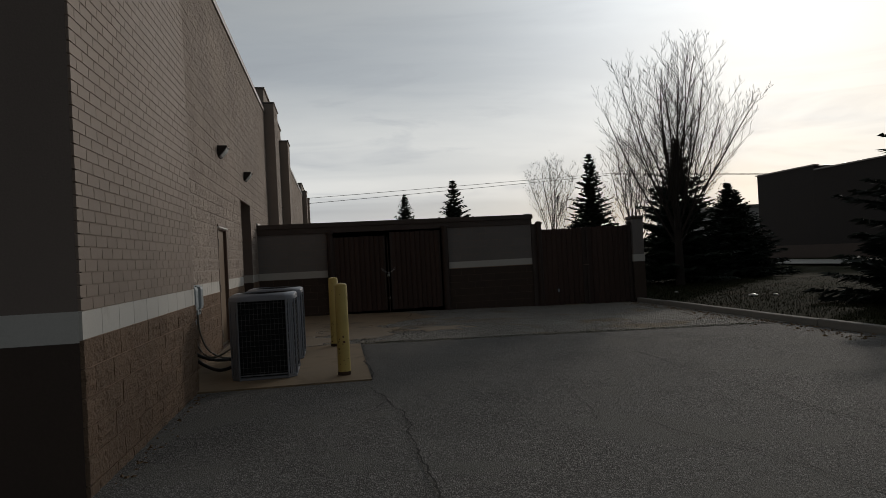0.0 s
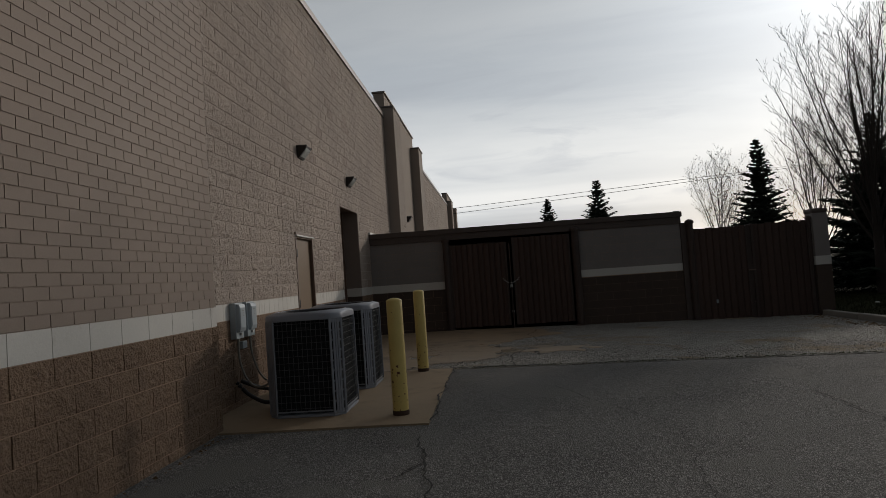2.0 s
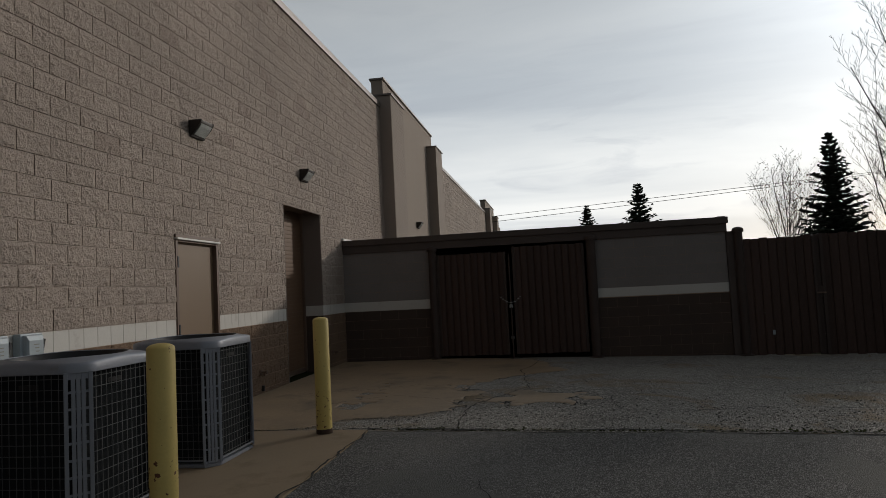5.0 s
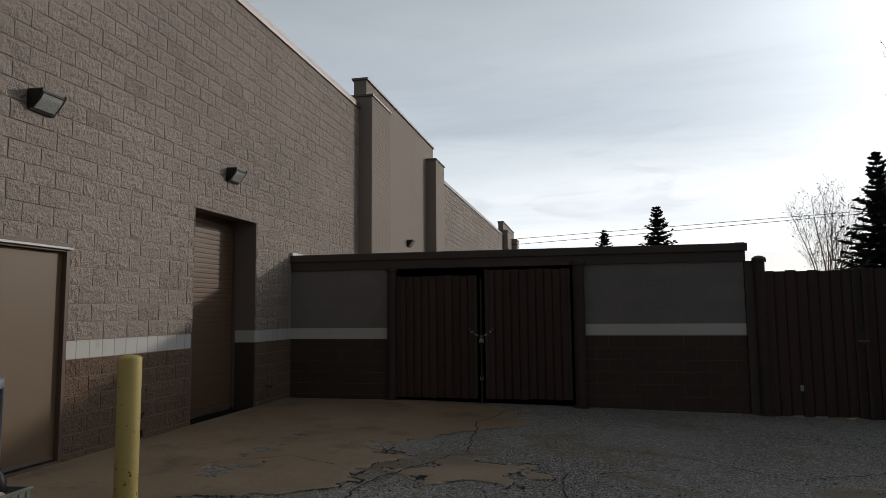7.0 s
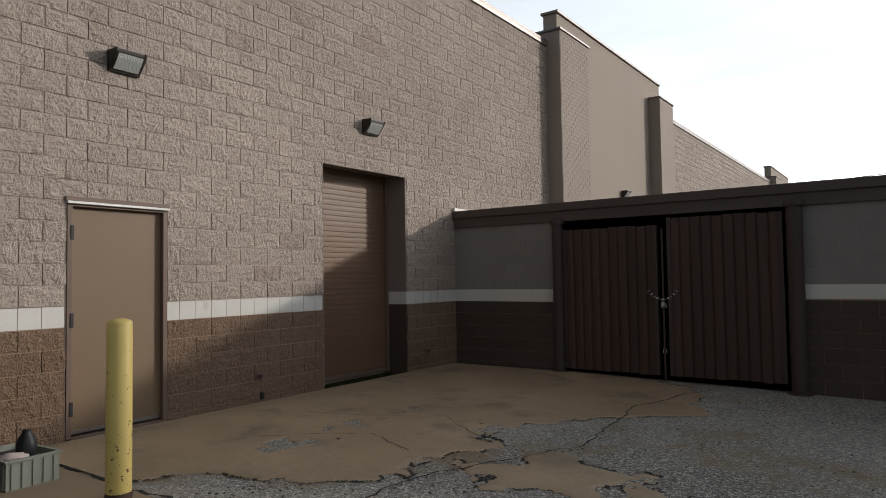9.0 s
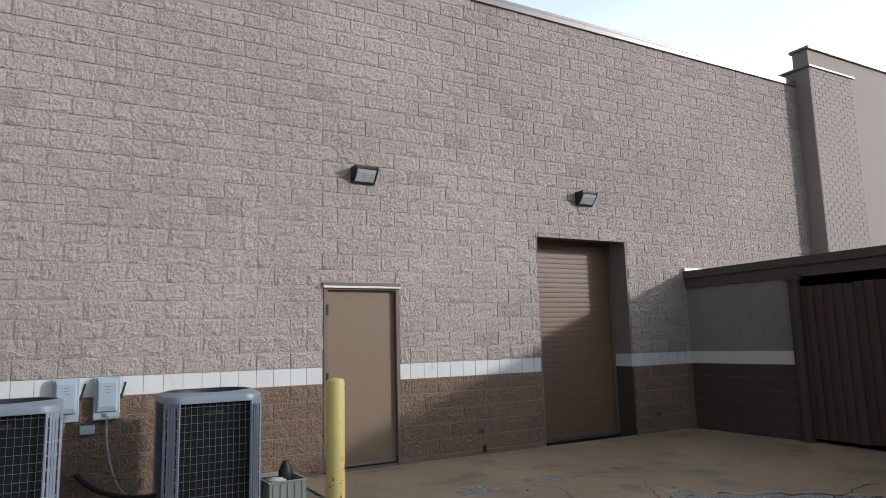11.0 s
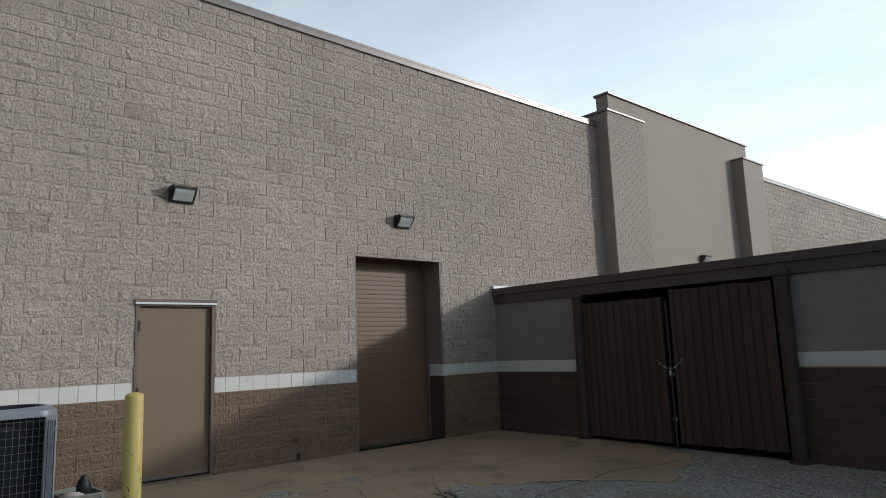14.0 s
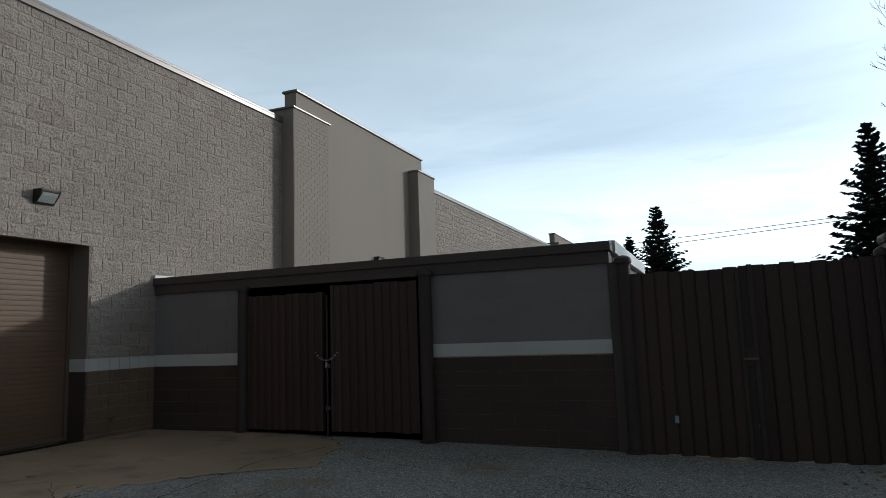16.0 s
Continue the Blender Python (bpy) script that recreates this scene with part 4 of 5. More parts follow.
# ---- things along the wall ----


def wall_lamp(y, z, s=1.0, x=WALL + 0.008):
    l = empty("wall_lamp", x, y, z)
    tagged(l, "dark bronze wall pack lamp with ribbed glass, unlit", "lamp", "wall pack lamps")
    bm = bmesh.new()
    side = ((0.0, -0.12), (0.05, -0.12), (0.06, -0.09), (0.17, 0.03), (0.205, 0.09), (0.205, 0.12), (0.0, 0.13))
    w = 0.19
    a = [bm.verts.new((p * s, -w * s, q * s)) for p, q in side]
    b = [bm.verts.new((p * s, w * s, q * s)) for p, q in side]
    n = len(side)
    for i in range(n):
        bm.faces.new((a[i], a[(i + 1) % n], b[(i + 1) % n], b[i]))
    bm.faces.new(a[::-1])
    bm.faces.new(b)
    bmesh.ops.recalc_face_normals(bm, faces=bm.faces)
    bmesh.ops.bevel(bm, geom=list(bm.edges), offset=0.008 * s, segments=2, affect="EDGES")
    part("housing", bm, M["lamp"], l)
    bm = bmesh.new()
    side = ((0.06, -0.088), (0.078, -0.094), (0.172, 0.018), (0.198, 0.066), (0.17, 0.06))
    w = 0.148
    a = [bm.verts.new((p * s, -w * s, q * s)) for p, q in side]
    b = [bm.verts.new((p * s, w * s, q * s)) for p, q in side]
    n = len(side)
    for i in range(n):
        bm.faces.new((a[i], a[(i + 1) % n], b[(i + 1) % n], b[i]))
    bm.faces.new(a[::-1])
    bm.faces.new(b)
    bmesh.ops.recalc_face_normals(bm, faces=bm.faces)
    part("lens", bm, M["lens"], l, "clear ribbed glass lens")
    for s2 in (-1, 1):
        part("lens_rim", boxes([(0.05 * s, 0.216 * s, (s2 * 0.175 - 0.012) * s, (s2 * 0.175 + 0.012) * s, 0.085 * s, 0.125 * s)], 0.004), M["lamp"], l)
    return l


wall_lamp(13.6, 3.7, 0.88)
wall_lamp(17.43, 3.7, 0.88)
wall_lamp(28.3, 3.7, 0.88, WALL - 0.02)


def bollard(x, y, top, label):
    b = empty("bollard", x, y, fall(x) + 0.02)
    tagged(b, label, "bollard", "yellow bollards")
    h = top - fall(x) - 0.02
    r = 0.085
    pr = [(r, 0.0), (r, h - 0.035)] + [(r * math.cos(q), h - 0.035 + 0.035 * math.sin(q)) for q in (0.3, 0.6, 0.9, 1.2, 1.45)]
    smooth(part("pipe", turned(pr, 28), M["yellow"], b))
    smooth(part("rust_ring", turned(((r + 0.003, 0.0), (r + 0.004, 0.03), (r + 0.001, 0.05)), 28), M["rust"], b, "rusted foot"))


bollard(-0.07, 9.32, 1.18, "yellow painted steel bollard with rust at the foot")
bollard(-0.17, 12.45, 1.19, "chipped yellow steel bollard with rust spots")


def condenser(x, y, label, w=0.85, h=1.155):
    """A square air conditioning condenser: corner posts with slots, wire guards, domed top with fan opening."""
    u = empty("condenser", x, y, -0.062)
    tagged(u, label, "air conditioner", "condenser units")
    a = w / 2
    pan = bmesh.new()
    loops = []
    for g, z in ((-0.012, 0.0), (0.0, 0.008), (0.0, 0.03), (-0.01, 0.036)):
        e, k = a + g, a - 0.105
        loops.append([pan.verts.new((px, py, z)) for px, py in ((e, -k), (e, k), (k, e), (-k, e), (-e, k), (-e, -k), (-k, -e), (k, -e))])
    for p, q in zip(loops, loops[1:]):
        for i in range(8):
            pan.faces.new((p[i], p[(i + 1) % 8], q[(i + 1) % 8], q[i]))
    pan.faces.new(loops[-1])
    pan.faces.new(loops[0][::-1])
    part("base_pan", pan, M["ac"], u)
    part("coil", box(-a + 0.055, a - 0.055, -a + 0.055, a - 0.055, 0.04, h - 0.1), M["coil"], u, "black coil fins")
    c = 0.105
    for sx, sy in ((1, 1), (1, -1), (-1, 1), (-1, -1)):
        # a flat strip set across the corner, slotted by upright ribs and cross bands
        out = math.degrees(math.atan2(sy, sx))
        ln = c * math.sqrt(2) / 2 + 0.012
        post_ob = part("corner_post", boxes([(-0.006, 0.008, -ln, -ln + 0.026, 0.036, h - 0.09), (-0.006, 0.008, ln - 0.026, ln, 0.036, h - 0.09)], 0.003), M["ac"], u, "grey slotted corner post")
        post_ob.matrix_basis = pose((a - c / 2) * sx, (a - c / 2) * sy, 0, 0, 0, out)
        span = 2 * ln - 0.052
        for k in range(3):
            y = -span / 2 + span * (k + 1) / 4
            part("rib", box(-0.006, 0.006, y - 0.0125, y + 0.0125, 0.04, h - 0.095, 0.002), M["ac"], post_ob)
        for k in range(10):
            z = 0.05 + (h - 0.16) * k / 9
            part("band", box(-0.004, 0.004, -span / 2, span / 2, z - 0.008 - 0.02 * (k == 9), z + 0.008 + 0.008 * (k == 9)), M["ac"], post_ob)
    wires = []
    for nm, dims in (("upright_wire", (-0.002, 0.002, 0, 0.004, 0.06, h - 0.1)), ("cross_wire", (-a + c, a - c, 0, 0.004, -0.002, 0.002))):
        me = bpy.data.meshes.new(nm)
        bm = box(*dims)
        bm.to_mesh(me)
        bm.free()
        me.materials.append(M["wire"])
        wires.append(me)
    for rz in (0, 90, 180, 270):
        g = part("guard", boxes([(-a + c, -a + c + 0.012, -a, -a + 0.012, 0.06, h - 0.1), (a - c - 0.012, a - c, -a, -a + 0.012, 0.06, h - 0.1), (-a + c, a - c, -a - 0.001, -a + 0.01, 0.06, 0.075)]), M["ac"], u, "wire coil guard")
        g.matrix_basis = pose(0, 0, 0, 0, 0, rz)
        for i in range(1, 12):
            o = new("upright_wire", wires[0])
            o.parent, o.matrix_basis = g, pose(-a + c + (2 * a - 2 * c) * i / 12, -a + 0.002, 0)
        for i in range(14):
            o = new("cross_wire", wires[1])
            o.parent, o.matrix_basis = g, pose(0, -a - 0.002, 0.1 + (h - 0.23) * i / 13)
    # top: a cover with cut corners, sloping up from the edges to the round opening
    bm = bmesh.new()
    n = 72

    def rim(q, grow):
        cx, cy = abs(math.cos(q)), abs(math.sin(q))
        flat = (a + grow) / max(cx, cy)
        cut = (2 * a - c + grow * 1.41) / (cx + cy)
        return (flat ** -60 + cut ** -60) ** (-1 / 60)

    rings = []
    for grow, lift, arch in ((0.004, -0.1, 0.0), (0.012, -0.097, 0.0), (0.012, -0.05, 0.012), (0.006, -0.036, 0.014), (-0.006, -0.028, 0.016)):
        ring = []
        for i in range(n):
            q = 6.28319 * i / n
            r = rim(q, grow)
            ring.append(bm.verts.new((math.cos(q) * r, math.sin(q) * r, h + lift + arch * math.cos(2 * q) ** 2)))
        rings.append(ring)
    for r, z, arch in ((0.95, -0.004, -0.004), (0.935, 0.0, -0.004), (0.925, -0.006, -0.004)):
        rings.append([bm.verts.new((a * r * math.cos(6.28319 * i / n), a * r * math.sin(6.28319 * i / n), h + z + arch * math.cos(12.56637 * i / n) ** 2)) for i in range(n)])
    for p, q in zip(rings, rings[1:]):
        for i in range(n):
            bm.faces.new((p[i], p[(i + 1) % n], q[(i + 1) % n], q[i]))
    smooth(part("top_cover", bm, M["ac"], u, "grey domed top with a round fan opening"), 50)
    bm = bmesh.new()
    rings = []
    for r, z, arch in ((0.926, -0.005, -0.004), (0.915, -0.01, -0.004), (0.9, -0.05, 0.0), (0.88, -0.085, 0.0)):
        rings.append([bm.verts.new((a * r * math.cos(6.28319 * i / n), a * r * math.sin(6.28319 * i / n), h + z + arch * math.cos(12.56637 * i / n) ** 2)) for i in range(n)])
    for p, q in zip(rings, rings[1:]):
        for i in range(n):
            bm.faces.new((p[i], p[(i + 1) % n], q[(i + 1) % n], q[i]))
    smooth(part("fan_shroud", bm, M["black"], u, "black throat of the fan opening"), 60)
    smooth(part("fan_well", turned(((a * 0.89, h - 0.2), (a * 0.89, h - 0.17)), 32), M["black"], u))
    bm = bmesh.new()
    for k in range(6):
        r = a * 0.88 * (k + 1) / 6
        for i in range(32):
            q, q2 = 6.28319 * i / 32, 6.28319 * (i + 1) / 32
            v = [bm.verts.new((rr * math.cos(t), rr * math.sin(t), h - 0.062)) for rr, t in ((r, q), (r, q2), (r - 0.005, q2), (r - 0.005, q))]
            bm.faces.new(v)
    for i in range(8):
        vs = add_box(bm, 0, a * 0.9, -0.003, 0.003, h - 0.07, h - 0.064)
        bmesh.ops.transform(bm, matrix=pose(0, 0, 0, 0, 0, i * 45), verts=vs)
    part("fan_guard", bm, M["black"], u, "black wire fan guard")
    return u


condenser(-1.13, 9.83, "grey square condenser unit with black coil guards")
condenser(-1.11, 11.49, "grey square condenser unit beside a yellow bollard")


def disconnect(y, z, label):
    d = empty("disconnect_box", WALL + 0.012, y, z)
    tagged(d, label, "electrical box", "disconnect boxes")
    part("case", box(0, 0.075, -0.125, 0.125, -0.24, 0.2, 0.008), M["box"], d)
    bm = bmesh.new()
    rings = []
    for x, g, low, top in ((0.075, 0.1, -0.16, 0.185), (0.11, 0.094, -0.15, 0.18), (0.125, 0.08, -0.1, 0.14), (0.125, 0.075, 0.0, 0.13)):
        rings.append([bm.verts.new((x, y, z)) for y, z in ((-g, low), (g, low), (g, top), (-g, top))])
    for p, q in zip(rings, rings[1:]):
        for i in range(4):
            bm.faces.new((p[i], p[(i + 1) % 4], q[(i + 1) % 4], q[i]))
    bm.faces.new(rings[-1])
    bmesh.ops.recalc_face_normals(bm, faces=bm.faces)
    part("cover", bm, M["box"], d, "bulged pale cover")
    for k in range(3):
        part("label_bar", box(0.126, 0.127, -0.03 + 0.01 * k, 0.03, 0.1 - k * 0.03, 0.108 - k * 0.03), M["hose"], d, "small faint printed mark")
    part("latch", box(0.075, 0.1, -0.02, 0.02, -0.2, -0.17, 0.004), M["galv"], d)
    lever = part("switch_handle", box(-0.012, 0.012, 0.0, 0.022, 0.0, 0.15, 0.006), M["black"], d, "black switch handle")
    lever.matrix_basis = pose(0.05, 0.128, 0.0, -14, 0, 0)
    part("pivot", box(0.03, 0.07, 0.125, 0.15, -0.03, 0.02, 0.006), M["black"], d)


disconnect(10.28, 1.02, "pale grey disconnect box on the block wall")
disconnect(10.66, 1.02, "pale grey disconnect box above a conduit loop")
ob = part("junction_box", box(WALL + 0.012, WALL + 0.06, 10.42, 10.56, 0.64, 0.73, 0.008), M["box"])
tagged(ob, "small pale grey junction box on the wall", "electrical box")


def hanging(name, pts, r, material, label, n=24):
    """A bent pipe through a few guide points, rounded between them."""
    ps = [Vector(p) for p in pts]
    out = []
    for k in range(len(ps) - 1):
        p0, p1, p2, p3 = ps[max(k - 1, 0)], ps[k], ps[k + 1], ps[min(k + 2, len(ps) - 1)]
        for i in range(n // 3):
            t = i / (n // 3)
            out.append(0.5 * ((2 * p1) + (p2 - p0) * t + (2 * p0 - 5 * p1 + 4 * p2 - p3) * t * t + (3 * p1 - p0 - 3 * p2 + p3) * t ** 3))
    out.append(ps[-1])
    return tagged(tube(name, out, r, material), label, "conduit")


hanging("conduit", [(-2.19, 10.66, 0.82), (-2.17, 10.68, 0.5), (-2.05, 10.75, 0.2), (-1.75, 10.85, 0.08), (-1.3, 10.95, 0.3)], 0.014, M["hose"], "grey flexible conduit looping to the condenser")
hanging("conduit", [(-2.19, 10.28, 0.82), (-2.17, 10.24, 0.5), (-2.05, 10.2, 0.25), (-1.85, 10.12, 0.2), (-1.5, 10.0, 0.4)], 0.014, M["hose"], "grey flexible conduit looping to the condenser")
hanging("refrigerant_line", [(-2.23, 10.25, 0.24), (-2.05, 10.22, 0.08), (-1.8, 10.15, 0.0), (-1.5, 10.1, 0.1)], 0.025, M["black"], "black insulated refrigerant line on the ground")
hanging("refrigerant_line", [(-2.23, 10.4, 0.24), (-2.0, 10.6, 0.1), (-1.7, 10.9, 0.05), (-1.3, 11.1, 0.12)], 0.025, M["black"], "black insulated refrigerant line on the ground")


def hydrant(y, z):
    h = empty("wall_tap", WALL + 0.014, y, z)
    tagged(h, "small brown painted wall tap", "tap", "wall taps")
    bm = turned(((0.04, 0), (0.042, 0.015), (0.018, 0.02), (0.018, 0.09), (0.028, 0.095), (0.028, 0.11)), 12)
    bmesh.ops.transform(bm, matrix=pose(0, 0, 0, 0, 90, 0), verts=bm.verts)
    smooth(part("body", bm, M["frame"], h))
    part("spout", box(0.05, 0.075, -0.012, 0.012, -0.06, 0.0, 0.005), M["frame"], h)


hydrant(15.33, 0.27)
hydrant(18.75, 0.24)
ob = part("floor_drain_pipe", box(WALL, WALL + 0.05, 15.36, 15.4, -0.03, 0.06, 0.01), M["black"])
tagged(ob, "black weep pipe at the wall foot", "pipe")


def crate():
    c = empty("crate", -1.28, 12.24, -0.06, 4)
    tagged(c, "grey-green ribbed plastic crate on the concrete pad", "crate")
    w, d, h = 0.27, 0.19, 0.2
    part("side", boxes([(-w, w, -d, -d + 0.012, 0.01, h)]), M["crate"], c)
    part("side", boxes([(-w, w, d - 0.012, d, 0.01, h)]), M["crate"], c)
    part("side", boxes([(-w, -w + 0.012, -d + 0.012, d - 0.012, 0.01, h)]), M["crate"], c)
    part("side", boxes([(w - 0.012, w, -d + 0.012, d - 0.012, 0.01, h)]), M["crate"], c)
    part("bottom", boxes([(-w, w, -d, d, 0, 0.012)]), M["crate"], c)
    part("rim", boxes([(-w - 0.015, w + 0.015, -d - 0.015, -d + 0.012, h, h + 0.02), (-w - 0.015, w + 0.015, d - 0.012, d + 0.015, h, h + 0.02),
                       (-w - 0.015, -w + 0.012, -d + 0.012, d - 0.012, h, h + 0.02), (w - 0.012, w + 0.015, -d + 0.012, d - 0.012, h, h + 0.02)], 0.003), M["crate"], c)
    for k in range(9):
        if 3 <= k <= 5:
            continue
        x = -w + 0.03 + k * (2 * w - 0.06) / 8
        part("rib", box(x - 0.007, x + 0.007, -d - 0.01, -d, 0.01, h - 0.01), M["crate"], c)
    for k in range(5):
        y = -d + 0.04 + k * (2 * d - 0.08) / 4
        part("rib", box(w, w + 0.01, y - 0.007, y + 0.007, 0.01, h - 0.01), M["crate"], c)
    fill = part("crate_filling", box(-1.5, -1.06, 12.1, 12.38, -0.03, 0.13, 0.02), M["black"])
    tagged(fill, "dark rubbish filling the crate", "rubbish")
    bottle = part("black_bottle", turned(((0.06, 0.0), (0.07, 0.02), (0.072, 0.1), (0.05, 0.15), (0.03, 0.18), (0.032, 0.2), (0.01, 0.205)), 16), M["black"])
    bottle.matrix_basis = pose(-1.18, 12.28, 0.13)
    smooth(tagged(bottle, "small black plastic jug standing in the crate", "bottle"))
    rag = bmesh.new()
    bmesh.ops.create_icosphere(rag, subdivisions=3, radius=0.5)
    for v in rag.verts:
        v.co = Vector((v.co.x * 0.2, v.co.y * 0.14, v.co.z * 0.07)) * (1 + 0.35 * noise.noise(v.co * 5))
    r = smooth(part("rag", rag, M["pale"]), 80)
    r.matrix_basis = pose(-1.12, 12.16, 0.15, 0, 0, 60)
    tagged(r, "crumpled pale pink rag lying in the crate", "rag")


crate()

# ---- trees and distance ----


def bare_tree(x, y, height, seed, spread, stems, label, leaves=0):
    """A leafless tree: a trunk, upswept limbs and fine twigs."""
    rnd = random.Random(seed)
    tree = empty("bare_tree", x, y, -0.08)
    tagged(tree, label, "tree", "leafless trees")
    tv, tf, cv, cf = [], [], [], []
    tips = []

    def grow(p, d, length, r, depth):
        n = (5, 9, 5, 3, 2)[depth]
        pts, rad = [p.copy()], [r]
        for k in range(n):
            d = (d + Vector((rnd.uniform(-1, 1), rnd.uniform(-1, 1), rnd.uniform(-0.3, 0.3) + 0.45)) * (0.0, 0.07, 0.1, 0.12, 0.14)[depth]).normalized()
            p = p + d * length / n
            pts.append(p.copy())
            rad.append(r * (1 - (0.35 if depth == 0 else 0.8) * (k + 1) / n))
        if depth == 0:
            tube_data(pts, rad, 10, tv, tf)
        else:
            tube_data(pts, [max(q, 0.0035) for q in rad], (9, 6, 4, 3, 3)[depth], cv, cf)
        if depth == 4:
            tips.append(pts[-1])
            return
        kids = (stems, 14, 7, 3)[depth]
        for k in range(kids):
            f = (0.45 + 0.55 * k / max(kids - 1, 1)) if depth == 0 else 0.18 + 0.8 * (k + rnd.random()) / kids
            i = min(int(f * n), n - 1)
            q = pts[i].lerp(pts[i + 1], f * n - i)
            way = (pts[i + 1] - pts[i]).normalized()
            a = k * 2.4 + rnd.uniform(-0.4, 0.4)
            side = Vector((math.cos(a), math.sin(a), 0))
            if depth == 0:
                lean = spread * (1.0 - 0.85 * k / max(kids - 1, 1)) * rnd.uniform(0.8, 1.15)
                nd = (Vector((0, 0, 1)) + side * lean).normalized()
                ln = height * (0.8 - 0.16 * lean) * rnd.uniform(0.88, 1.02)
                grow(q, nd, ln - q.z * 0.5, r * rnd.uniform(0.16, 0.3), 1)
            else:
                nd = (way + (side + Vector((0, 0, rnd.uniform(-0.2, 0.5)))) * 0.62).normalized()
                grow(q, nd, length * rnd.uniform(0.26, 0.4) * (1.1 - 0.55 * f) * (1, 1, 1.15, 1.2)[depth], max(rad[i] * 0.45, 0.005), depth + 1)

    grow(Vector((0, 0, 0)), Vector((0, 0, 1)), height * 0.3, height * 0.017, 0)
    smooth(mesh_of("trunk", tv, tf, M["bark"], tree), 60)
    mesh_of("crown", cv, cf, M["bark"], tree, "fine leafless upswept branches")
    if leaves:
        lv, lf = [], []
        for p in rnd.sample(tips, min(leaves, len(tips))):
            q = p + Vector((rnd.uniform(-1, 1), rnd.uniform(-1, 1), rnd.uniform(-1, 1))) * 0.12
            b = len(lv)
            u = Vector((rnd.uniform(-1, 1), rnd.uniform(-1, 1), rnd.uniform(-1, 1))).normalized()
            w = u.orthogonal().normalized()
            lv += [q - u * 0.06, q + w * 0.04, q + u * 0.06, q - w * 0.04]
            lf.append((b, b + 1, b + 2, b + 3))
        mesh_of("leaves", lv, lf, M["dryleaf"], tree, "few dry leaves left")


def spruce(x, y, height, radius, seed, label, low=0.06):
    """A spruce: trunk, whorls of drooping boughs, each clothed in many small needle sprays."""
    rnd = random.Random(seed)
    tree = empty("spruce", x, y, -0.08)
    tagged(tree, label, "tree", "dark spruces")
    tv, tf = [], []
    tube_data([Vector((0, 0, 0)), Vector((0.02, 0, height * 0.5)), Vector((0, 0, height * 0.99))], [height * 0.022, height * 0.013, 0.01], 8, tv, tf)
    cv, cf = [], []
    z = height * low
    while z < height * 0.985:
        f = (z / height - low) / (1 - low)
        ln = radius * (1 - f) ** 1.0 + 0.05
        count = max(5, int(9 * (1 - f) + 5))
        a0 = rnd.uniform(0, 6.28)
        for k in range(count):
            a = a0 + 6.283 * k / count + rnd.uniform(-0.25, 0.25)
            l = ln * rnd.uniform(0.45, 1.15)
            rise = -0.25 + 0.75 * f
            d = Vector((math.cos(a), math.sin(a), rise * 0.6 + rnd.uniform(-0.1, 0.1)))
            side = Vector((-math.sin(a), math.cos(a), 0))
            n = max(4, int(l / 0.1))
            for i in range(n):
                t = (i + 0.6) / n
                p = Vector((0, 0, z)) + d * l * t + Vector((0, 0, 0.14 * l * t * t))
                s = (0.32 * l * (1 - 0.72 * t) + 0.06)
                for sg in (-1, 1):
                    for _ in range(3):
                        tip = p + side * sg * s * rnd.uniform(0.6, 1.2) + d * s * rnd.uniform(0.3, 0.9) + Vector((0, 0, rnd.uniform(-0.35, 0.12) * s))
                        wv = Vector((rnd.uniform(-1, 1), rnd.uniform(-1, 1), rnd.uniform(-1, 1))) * 0.05
                        b = len(cv)
                        cv += [p - wv + d * 0.02, p + wv, tip]
                        cf.append((b, b + 1, b + 2))
        z += height * 0.026 * rnd.uniform(0.8, 1.25) * (1.15 - 0.4 * f)
    smooth(mesh_of("trunk", tv, tf, M["bark"], tree), 60)
    mesh_of("crown", cv, cf, M["needle"], tree, "dark drooping needle boughs")


bare_tree(12.85, 23.6, 10.0, 5, 0.66, 22, "tall leafless tree with many upswept limbs on the grass")
bare_tree(13.6, 28.8, 7.6, 8, 0.6, 12, "smaller leafless tree among spruces")
bare_tree(16.2, 47.6, 8.7, 9, 0.42, 10, "slender tree with a few dry leaves", 700)
spruce(10.2, 25.5, 5.4, 1.65, 1, "dark green spruce behind the fence")
spruce(5.7, 31.4, 5.2, 1.8, 2, "dark green spruce beyond the enclosure")
spruce(4.1, 38.2, 5.2, 1.8, 3, "small dark spruce in the distance")
spruce(-1.1, 48.0, 3.7, 1.3, 4, "low dark spruce top in the distance")
spruce(13.9, 25.4, 6.0, 2.5, 5, "broad dark spruce beside the leafless tree")
spruce(17.2, 27.0, 4.2, 2.3, 6, "low dark spruce on the grass")
spruce(20.2, 31.0, 4.2, 2.3, 7, "low dark spruce on the grass")
spruce(13.3, 12.6, 6.2, 2.8, 8, "large dark spruce near the kerb", 0.03)


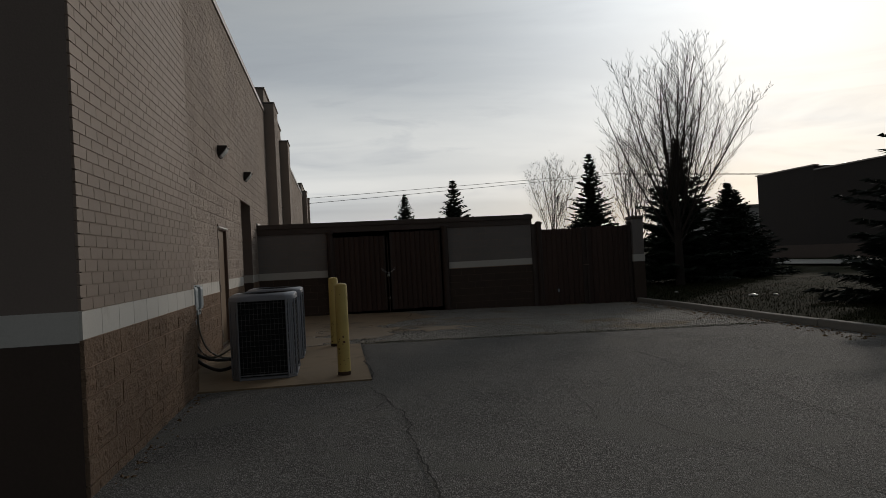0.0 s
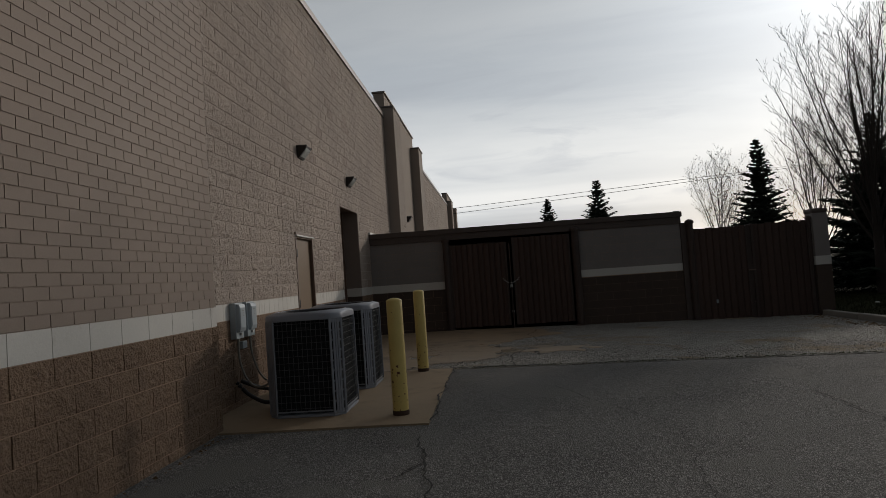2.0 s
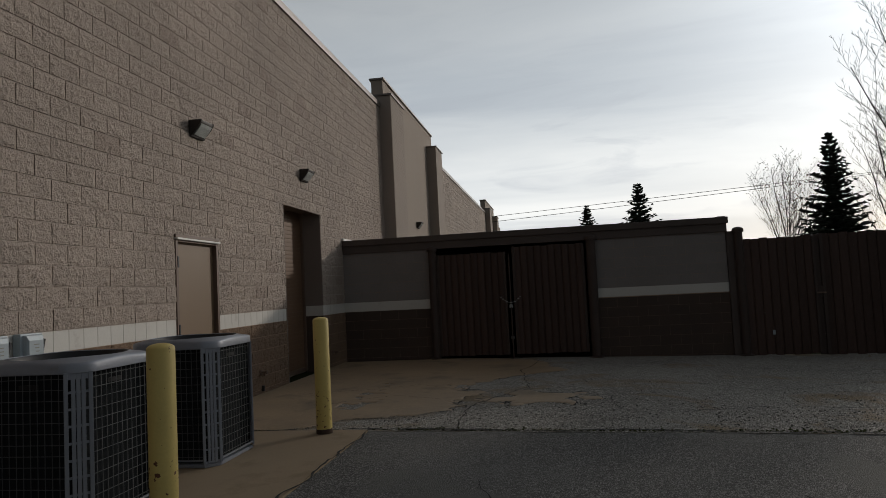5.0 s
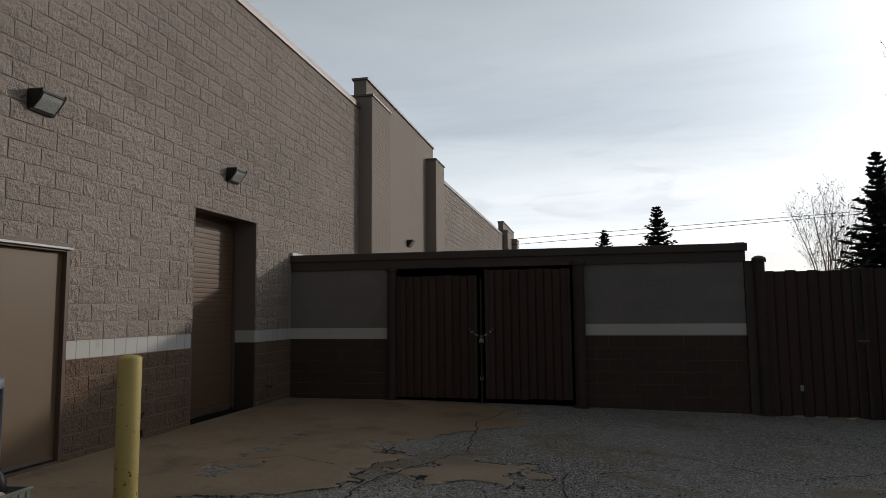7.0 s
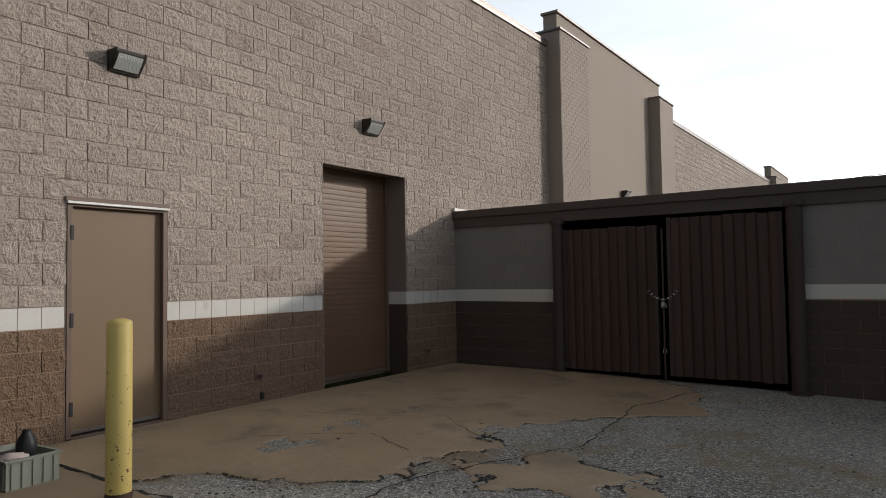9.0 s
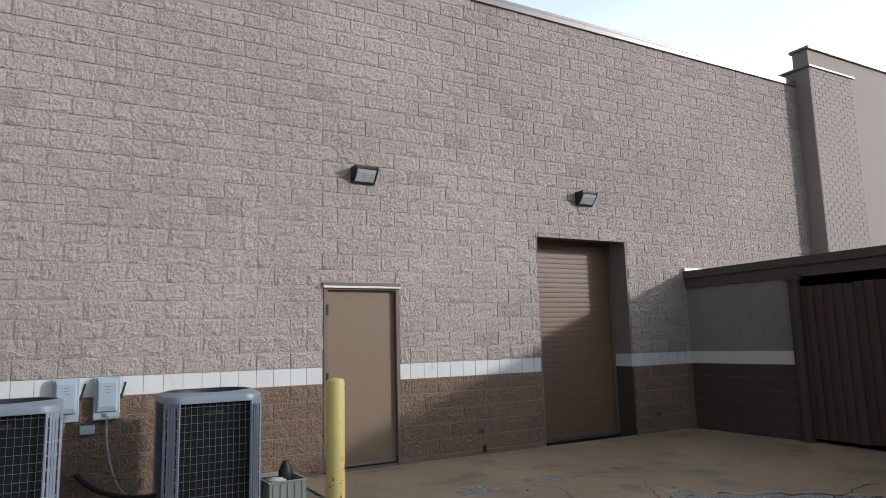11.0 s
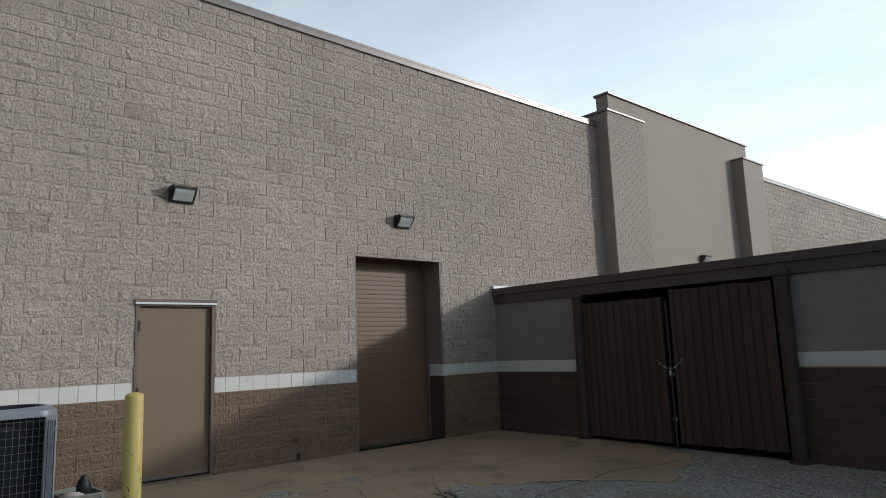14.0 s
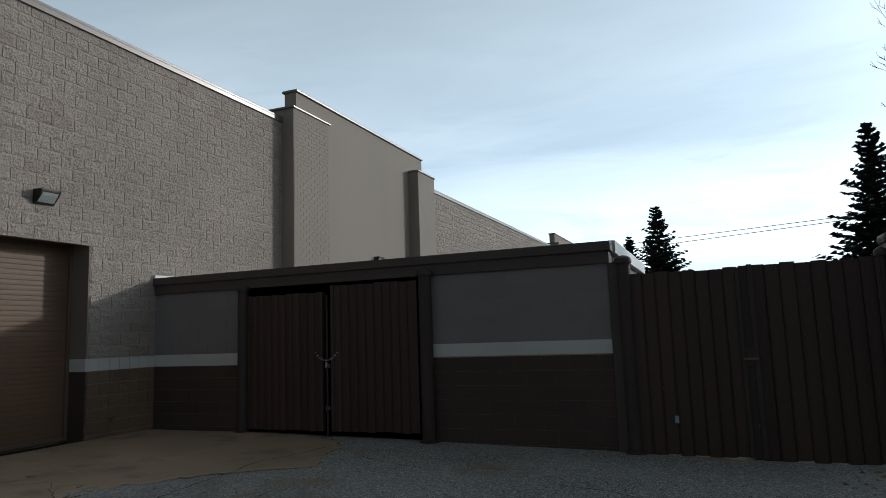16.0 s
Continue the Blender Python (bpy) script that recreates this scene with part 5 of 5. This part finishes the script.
def far_building():
    b = empty("far_building", 35.6, 51, -0.2)
    tagged(b, "dark brown flat-roofed building across the grass", "building")
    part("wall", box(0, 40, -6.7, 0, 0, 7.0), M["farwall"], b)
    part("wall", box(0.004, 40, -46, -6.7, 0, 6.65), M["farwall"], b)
    part("roof_edge", box(-0.1, 0.4, -6.75, 0.1, 7.0, 7.1, 0.01), M["coping"], b)
    part("roof_edge", box(-0.1, 0.4, -46, -6.75, 6.65, 6.75, 0.01), M["coping"], b)
    part("plinth", box(-0.06, 0.0, -46, 0, 0, 1.1), M["dark"], b)
    c = empty("far_warehouse", 58, 92, -0.2)
    tagged(c, "pale grey warehouse in the distance", "building")
    part("wall", box(0, 50, 0, 20, 0, 6.6), M["fargrey"], c)
    part("roof_edge", box(-0.3, 50, -0.3, 20, 6.6, 7.1), M["coping"], c)


far_building()


def power_line():
    p = empty("utility_pole", 99.6, 55, -0.1)
    tagged(p, "wooden utility pole with a crossarm", "pole")
    smooth(part("pole", turned(((0.16, 0), (0.11, 8.2)), 12), M["bark"], p))
    part("crossarm", box(-0.06, 0.06, -0.9, 0.9, 7.7, 7.82, 0.01), M["bark"], p)
    for k, dy in enumerate((-0.8, 0.8)):
        pts = []
        for i in range(61):
            t = i / 60
            pts.append((-70 + 94.6 * t, 55 + dy, 4.6 + 0.3 * k + 3.15 * t - 1.2 * math.sin(math.pi * t) * (1 - 0.3 * k) + 1.2 * t * (1 - t)))
        for i in range(1, 41):
            t = i / 40
            pts.append((24.6 + 75 * t, 55 + dy, 7.75 + 0.3 * k - 0.8 * math.sin(math.pi * t)))
        tagged(tube("power_line", pts, 0.022, M["cable"], None, 4), "thin black overhead power cable", "cable")


power_line()


def litter_bits():
    for x, y, s in ((11.6, 17.4, 0.12), (12.1, 17.1, 0.07), (10.8, 20.2, 0.06)):
        bm = bmesh.new()
        bmesh.ops.create_icosphere(bm, subdivisions=2, radius=s)
        for v in bm.verts:
            v.co = Vector((v.co.x, v.co.y, v.co.z * 0.35)) * (1 + 0.5 * noise.noise(v.co * 20))
        o = part("paper_scrap", bm, M["white_metal"])
        o.matrix_basis = pose(x, y, -0.08)
        tagged(o, "crumpled white paper scrap on the grass", "litter", "paper scraps")


litter_bits()


def grass_blades():
    rnd = random.Random(3)
    verts, faces = [], []
    for _ in range(26000):
        x, y = 9.3 + abs(rnd.gauss(0, 4.0)), rnd.uniform(6, 30)
        zb = -0.15 + min((x - 9.3) * 0.015, 0.07)
        h, a = rnd.uniform(0.03, 0.08), rnd.uniform(0, 6.28)
        c, s = math.cos(a) * 0.006, math.sin(a) * 0.006
        b = len(verts)
        verts += [(x - c, y - s, zb), (x + c, y + s, zb), (x + rnd.uniform(-0.04, 0.04), y + rnd.uniform(-0.04, 0.04), zb + h)]
        faces.append((b, b + 1, b + 2))
    tagged(mesh_of("grass_blades", verts, faces, M["blade"]), "short dull grass along the kerb", "grass", kind="stuff")


grass_blades()

# ---- single pieces of the walls ----
gaps = [DOOR_GAP, ROLL_GAP]
lay("block", courses(8.98, 23.62, 6, 33, U, COURSE, 0.01, gaps), WALL, split_set, U - 0.01, wall_west, door_near, "blocks_above")
lay("low_block", courses(8.98, 19.7, -2, 5, U, COURSE, 0.01, gaps), WALL, low_set, U - 0.01, wall_west, door_near, "blocks_below")
lay("band_block", courses(8.98, 19.7, 5, 6, U / 2, COURSE, 0.006, gaps, bond=0), WALL + 0.004, band_set, U / 2 - 0.006, wall_west, door_near, "band_rest")
lay("brick", courses(5.2, 9.0, 0, 61, 0.244, 0.0903, 0.01, [], z0=1.2192), BRICK, brick_set, 0.234, wall_brick, lambda c: abs(c[0] - 7.5) + abs(c[1] - 2.2), "bricks_above")
lay("low_block", courses(5.2, 9.0, -2, 5, U, COURSE, 0.01, []), BRICK, low_set, U - 0.01, wall_brick, lambda c: c[0], "blocks_below")
lay("band_block", courses(5.2, 9.0, 5, 6, U, COURSE, 0.006, [], bond=0), BRICK + 0.004, wide_band_set, U - 0.006, wall_brick, lambda c: c[0], "band_rest")
flat_set = [stone_mesh("far_block_face", U - 0.01, COURSE - 0.01, 0.03, 3, 2, 0.014, s, M["split"]) for s in range(41, 45)]
lay("far_block", courses(32.1, 52.6, 10, 33, U, COURSE, 0.01, []), WALL, flat_set, U - 0.01, wall_far, lambda c: 0, "blocks_far", 0)
